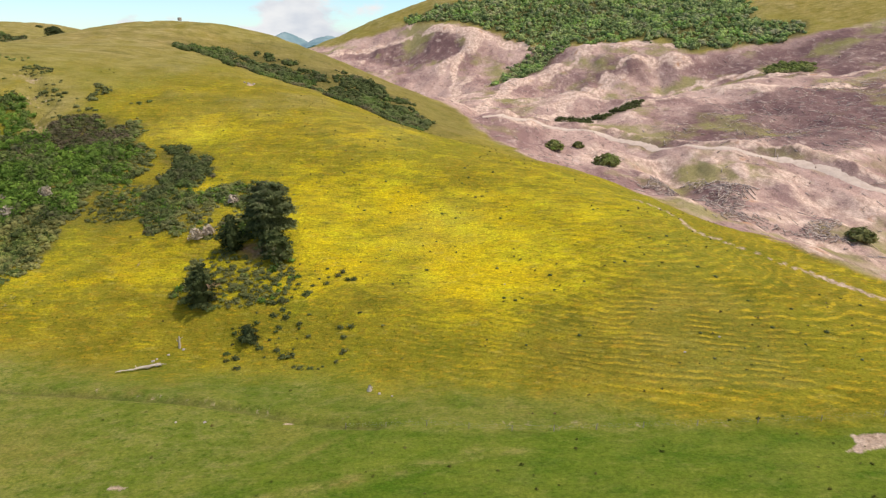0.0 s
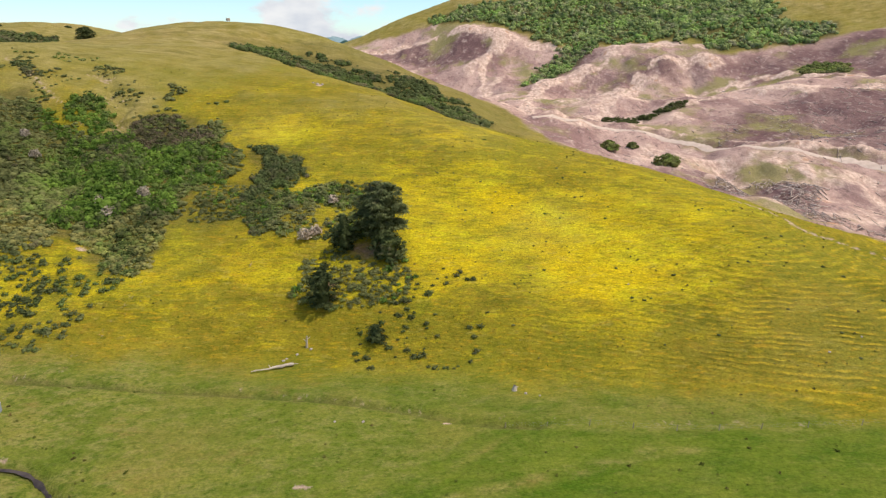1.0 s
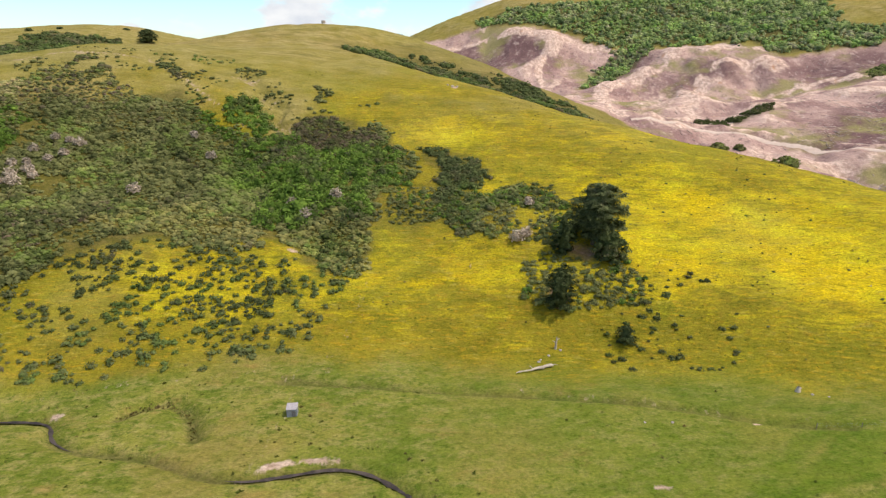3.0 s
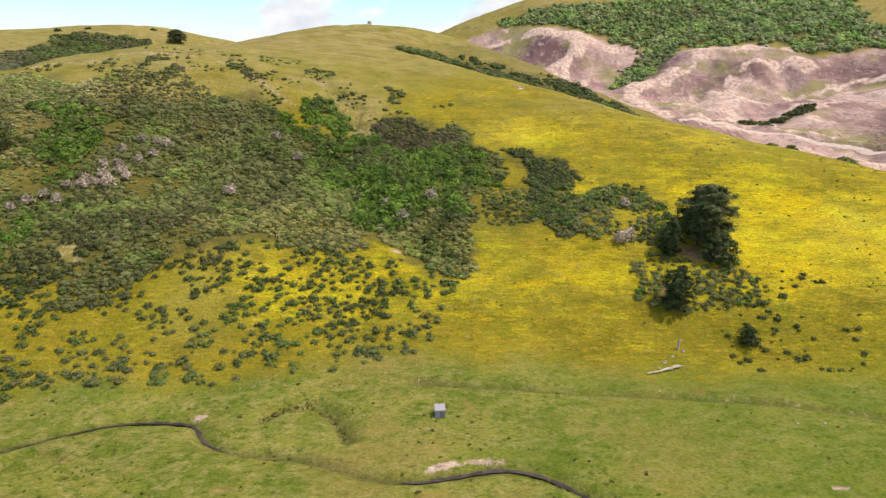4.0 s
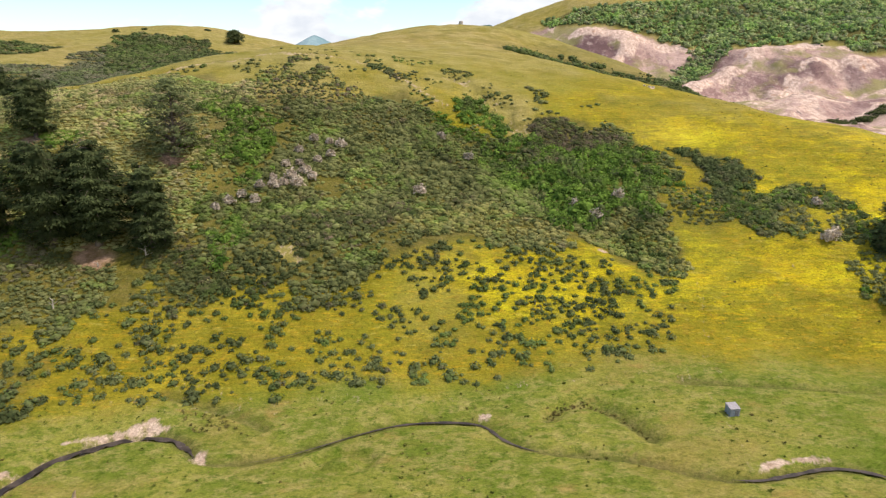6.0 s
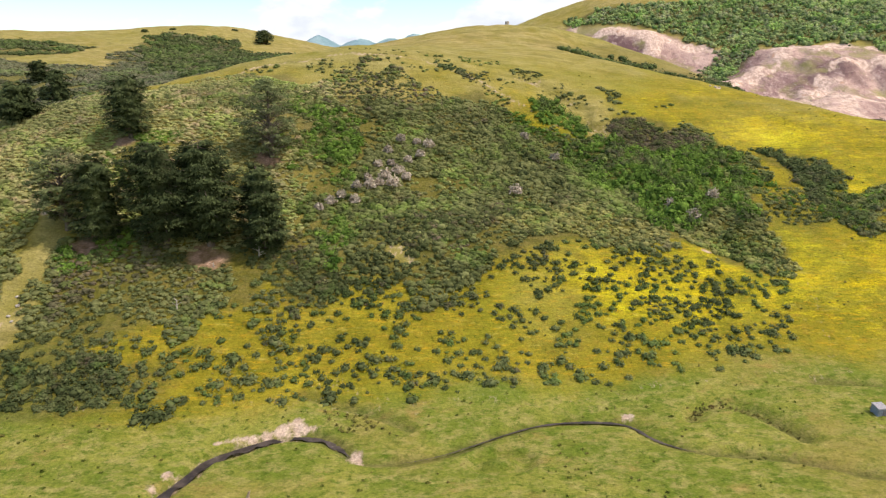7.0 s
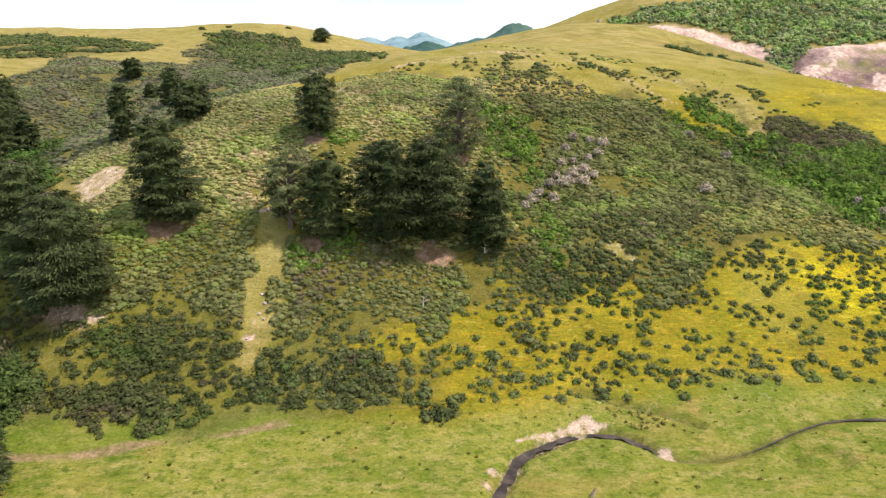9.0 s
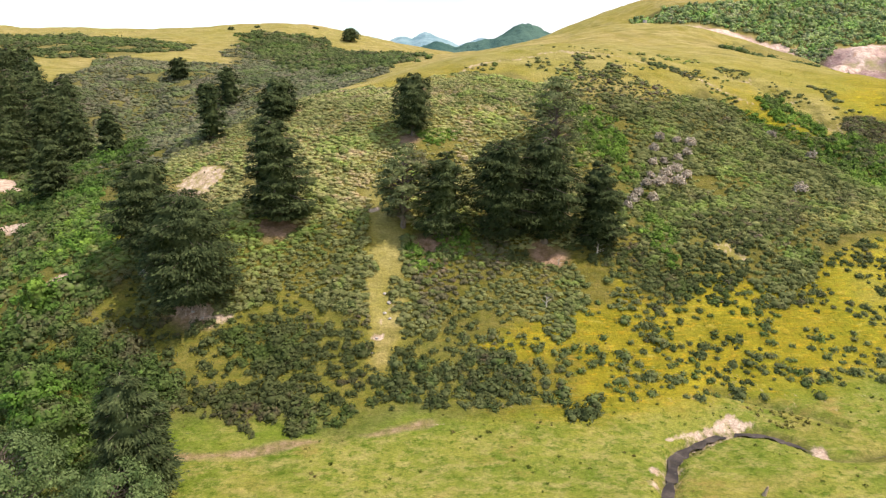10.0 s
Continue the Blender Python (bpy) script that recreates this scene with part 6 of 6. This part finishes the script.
def snag(name, x, y, height, r, label, forks, mat=DEADWOOD, lean=(0.05, 0.0)):
    root = new(name)
    root.location = spot(x, y, -0.1)
    tagged(root, label, "dead tree" if height > 2 else "stump")
    pts = [(lean[0] * height * u, lean[1] * height * u, height * u) for u in np.linspace(0, 1, 6)]
    part("trunk", mesh_of("trunk", *tube(pts, np.linspace(r * 1.2, r * 0.55, 6), 8), mat, True), root)
    for u, dx, dy, dz in forks:
        q = np.array((lean[0] * height * u, lean[1] * height * u, height * u))
        part("branch", mesh_of("branch", *tube([q, q + (dx * 0.5, dy * 0.5, dz * 0.6), q + (dx, dy, dz)], [r * 0.5, r * 0.35, r * 0.12], 6), mat, True), root)


snag("dead_snag", -45.6, 101.6, 2.3, 0.20, "broken grey dead tree trunk standing in the grass", [(0.7, 0.6, 0.1, 0.5), (0.5, -0.7, 0.2, 0.5)])
snag("tree_stump", -10.6, 86.7, 0.9, 0.40, "pale weathered tree stump at the foot of the slope", [(0.6, 0.5, -0.1, 0.2)])
snag("tree_stump", -178.0, 67.2, 1.3, 0.26, "leaning grey-brown stump on the pasture", [(0.8, 0.2, 0.1, 0.4)], WARM_WOOD, (0.25, 0.0))
snag("dead_snag", -200.3, 104.6, 2.2, 0.16, "white skeleton of a dead bush on the slope", [(0.5, 1.0, 0.0, 0.7), (0.4, -0.9, 0.2, 0.8), (0.8, 0.7, -0.2, 0.6), (0.9, -0.5, 0.1, 0.5)])
snag("dead_snag", -188.5, 117.0, 2.4, 0.13, "bleached dead branches under the edge pine", [(0.3, 1.2, -0.6, 0.8), (0.5, -1.0, -0.7, 0.9), (0.7, 0.8, -0.9, 0.7), (0.9, -0.5, -0.6, 0.8), (0.2, 1.4, 0.1, 0.4)])
snag("dead_snag", -196.5, 114.2, 1.1, 0.12, "pale broken branch on the litter below the pines", [(0.3, 0.9, -0.5, 0.4), (0.6, -0.8, -0.3, 0.5)])
snag("tree_stump", -189.6, 66.0, 1.0, 0.28, "pale driftwood stump at the stream bank", [(0.5, -0.8, 0.1, 0.3)])


def stone(x, y, r, seed, label="pale stone lying in the grass", group="stones on the slopes"):
    rr = np.random.default_rng(seed)
    bm = bmesh.new()
    bmesh.ops.create_icosphere(bm, subdivisions=2, radius=r)
    for q in bm.verts:
        q.co *= 1 + 0.22 * rr.uniform(-1, 1)
        q.co.z *= 0.65
    ob = new("stone", bm_mesh("stone", bm, STONE))
    ob.location = spot(x, y, 0.15 * r)
    tagged(ob, label, "stone", group)


for k, (x, y, r) in enumerate([(-49, 98.3, 0.5), (-48.6, 98.9, 0.35), (-47, 100, 0.4), (-44.8, 101.2, 0.45), (-229, 102.5, 0.6), (-228, 101.6, 0.5), (-227.5, 103, 0.45), (-230, 98, 0.4), (-230.6, 95.5, 0.35), (-229.2, 106, 0.5),
                               (-228.3, 104.4, 0.7), (-262, 101.5, 0.5), (-260, 100.4, 0.4), (-62, 214.5, 0.9), (-60.5, 215, 0.7), (-63.5, 215.2, 0.6), (-33, 78.2, 0.35), (-37, 78, 0.3), (-9, 85.5, 0.4), (-7, 84.6, 0.3), (12, 107, 0.3), (38, 88, 0.3), (44, 90, 0.3)]):
    stone(x, y, r * 0.62, 300 + k)


def fence(points, label, gap=6.0):
    root = new("fence")
    root.location = spot(*points[0])
    tagged(root, label, "fence")
    line = curved(points, gap)
    tops = []
    for k, (x, y) in enumerate(line):
        q = spot(x, y) - root.location
        tops.append(q)
        part("post", mesh_of("post", *tube([tuple(q - Vector((0, 0, 0.2))), tuple(q + Vector((0.03, 0, 0.5))), tuple(q + Vector((0.05, 0, 0.95)))], [0.055, 0.05, 0.045], 6), POST_WOOD), root)
    for h in (0.35, 0.6, 0.85):
        part("wire", mesh_of("wire", *tube([tuple(q + Vector((0.04, 0, h))) for q in tops], [0.004] * len(tops), 4), IRON_WALL), root)


fence([(-13, 77.3), (8, 74.3), (30, 74.2), (60, 74.0)], "post and wire fence along the edge of the green paddock")

# survey beacon on the summit
root = new("survey_beacon")
root.location = spot(-121, 316)
tagged(root, "small pale survey beacon on the summit", "beacon")
for k in range(4):
    a = math.pi / 4 + k * math.pi / 2
    part("leg", mesh_of("leg", *tube([(0.9 * math.cos(a), 0.9 * math.sin(a), 0), (0.5 * math.cos(a), 0.5 * math.sin(a), 1.3)], [0.07, 0.06], 5), DEADWOOD), root)
bm = bmesh.new()
bmesh.ops.create_cone(bm, cap_ends=True, segments=12, radius1=1.0, radius2=0.9, depth=1.3, matrix=Matrix.Translation((0, 0, 1.5)))
part("vane", bm_mesh("vane", bm, STONE), root, "pale drum")

# felled timber left on the slopes
g = np.random.default_rng(9)
sx, sy = sow([(-20, 350), (60, 160), (95, 120), (170, 120), (330, 330), (270, 440), (120, 520), (20, 560), (-60, 600)], 5.5, g, ragged=0, gaps=0.5)
for q in SLASH_HEAPS + MAUVE_SLOPES[:1]:
    more_x, more_y = sow(q, 1.1 if q in SLASH_HEAPS else 3.4, g, ragged=3, gaps=0.35)
    sx, sy = np.concatenate([sx, more_x]), np.concatenate([sy, more_y])
ok = within(sx, sy, FELLED) > 2
sx, sy = sx[ok], sy[ok]
n = len(sx)
ang, half, thick = g.uniform(0, np.pi, n), g.uniform(0.4, 1.0, n) * g.choice((1.0, 1.0, 2.4), n), g.uniform(0.05, 0.17, n)
lift = g.uniform(0, 0.5, n) * (sy < 215)
dx, dy = np.cos(ang) * half, np.sin(ang) * half
nx, ny = -np.sin(ang) * thick, np.cos(ang) * thick
z0, z1 = land(sx - dx, sy - dy) + thick + lift * 0.4, land(sx + dx, sy + dy) + thick + lift
corners = [np.stack([sx - dx - nx, sy - dy - ny, z0], 1), np.stack([sx - dx + nx, sy - dy + ny, z0], 1), np.stack([sx - dx, sy - dy, z0 + 1.6 * thick], 1),
           np.stack([sx + dx - nx, sy + dy - ny, z1], 1), np.stack([sx + dx + nx, sy + dy + ny, z1], 1), np.stack([sx + dx, sy + dy, z1 + 1.6 * thick], 1)]
v = np.stack(corners, 1).reshape(-1, 3)
o = (np.arange(n) * 6)[:, None]
quads = np.concatenate([o + np.array(q) for q in ((0, 3, 5, 2), (1, 2, 5, 4), (0, 1, 4, 3))])
tris = np.concatenate([o + np.array(q) for q in ((0, 2, 1), (3, 4, 5))])
tagged(new("logging_slash", mesh_of("logging_slash", v, [tris, quads], SLASH)), "grey branches and logs left on felled slopes", "felled timber", kind="stuff")
for x, y, r in ((63, 234, 4.0), (47, 257, 3.2), (111, 159, 3.0), (58, 262, 2.0)):
    tree("round_bush", x, y, r * 1.1, r * 2.2, "dull green bush standing beside the forestry road", "ball", SCRUB, 0.0, 60, 50, 0.4, int(x))
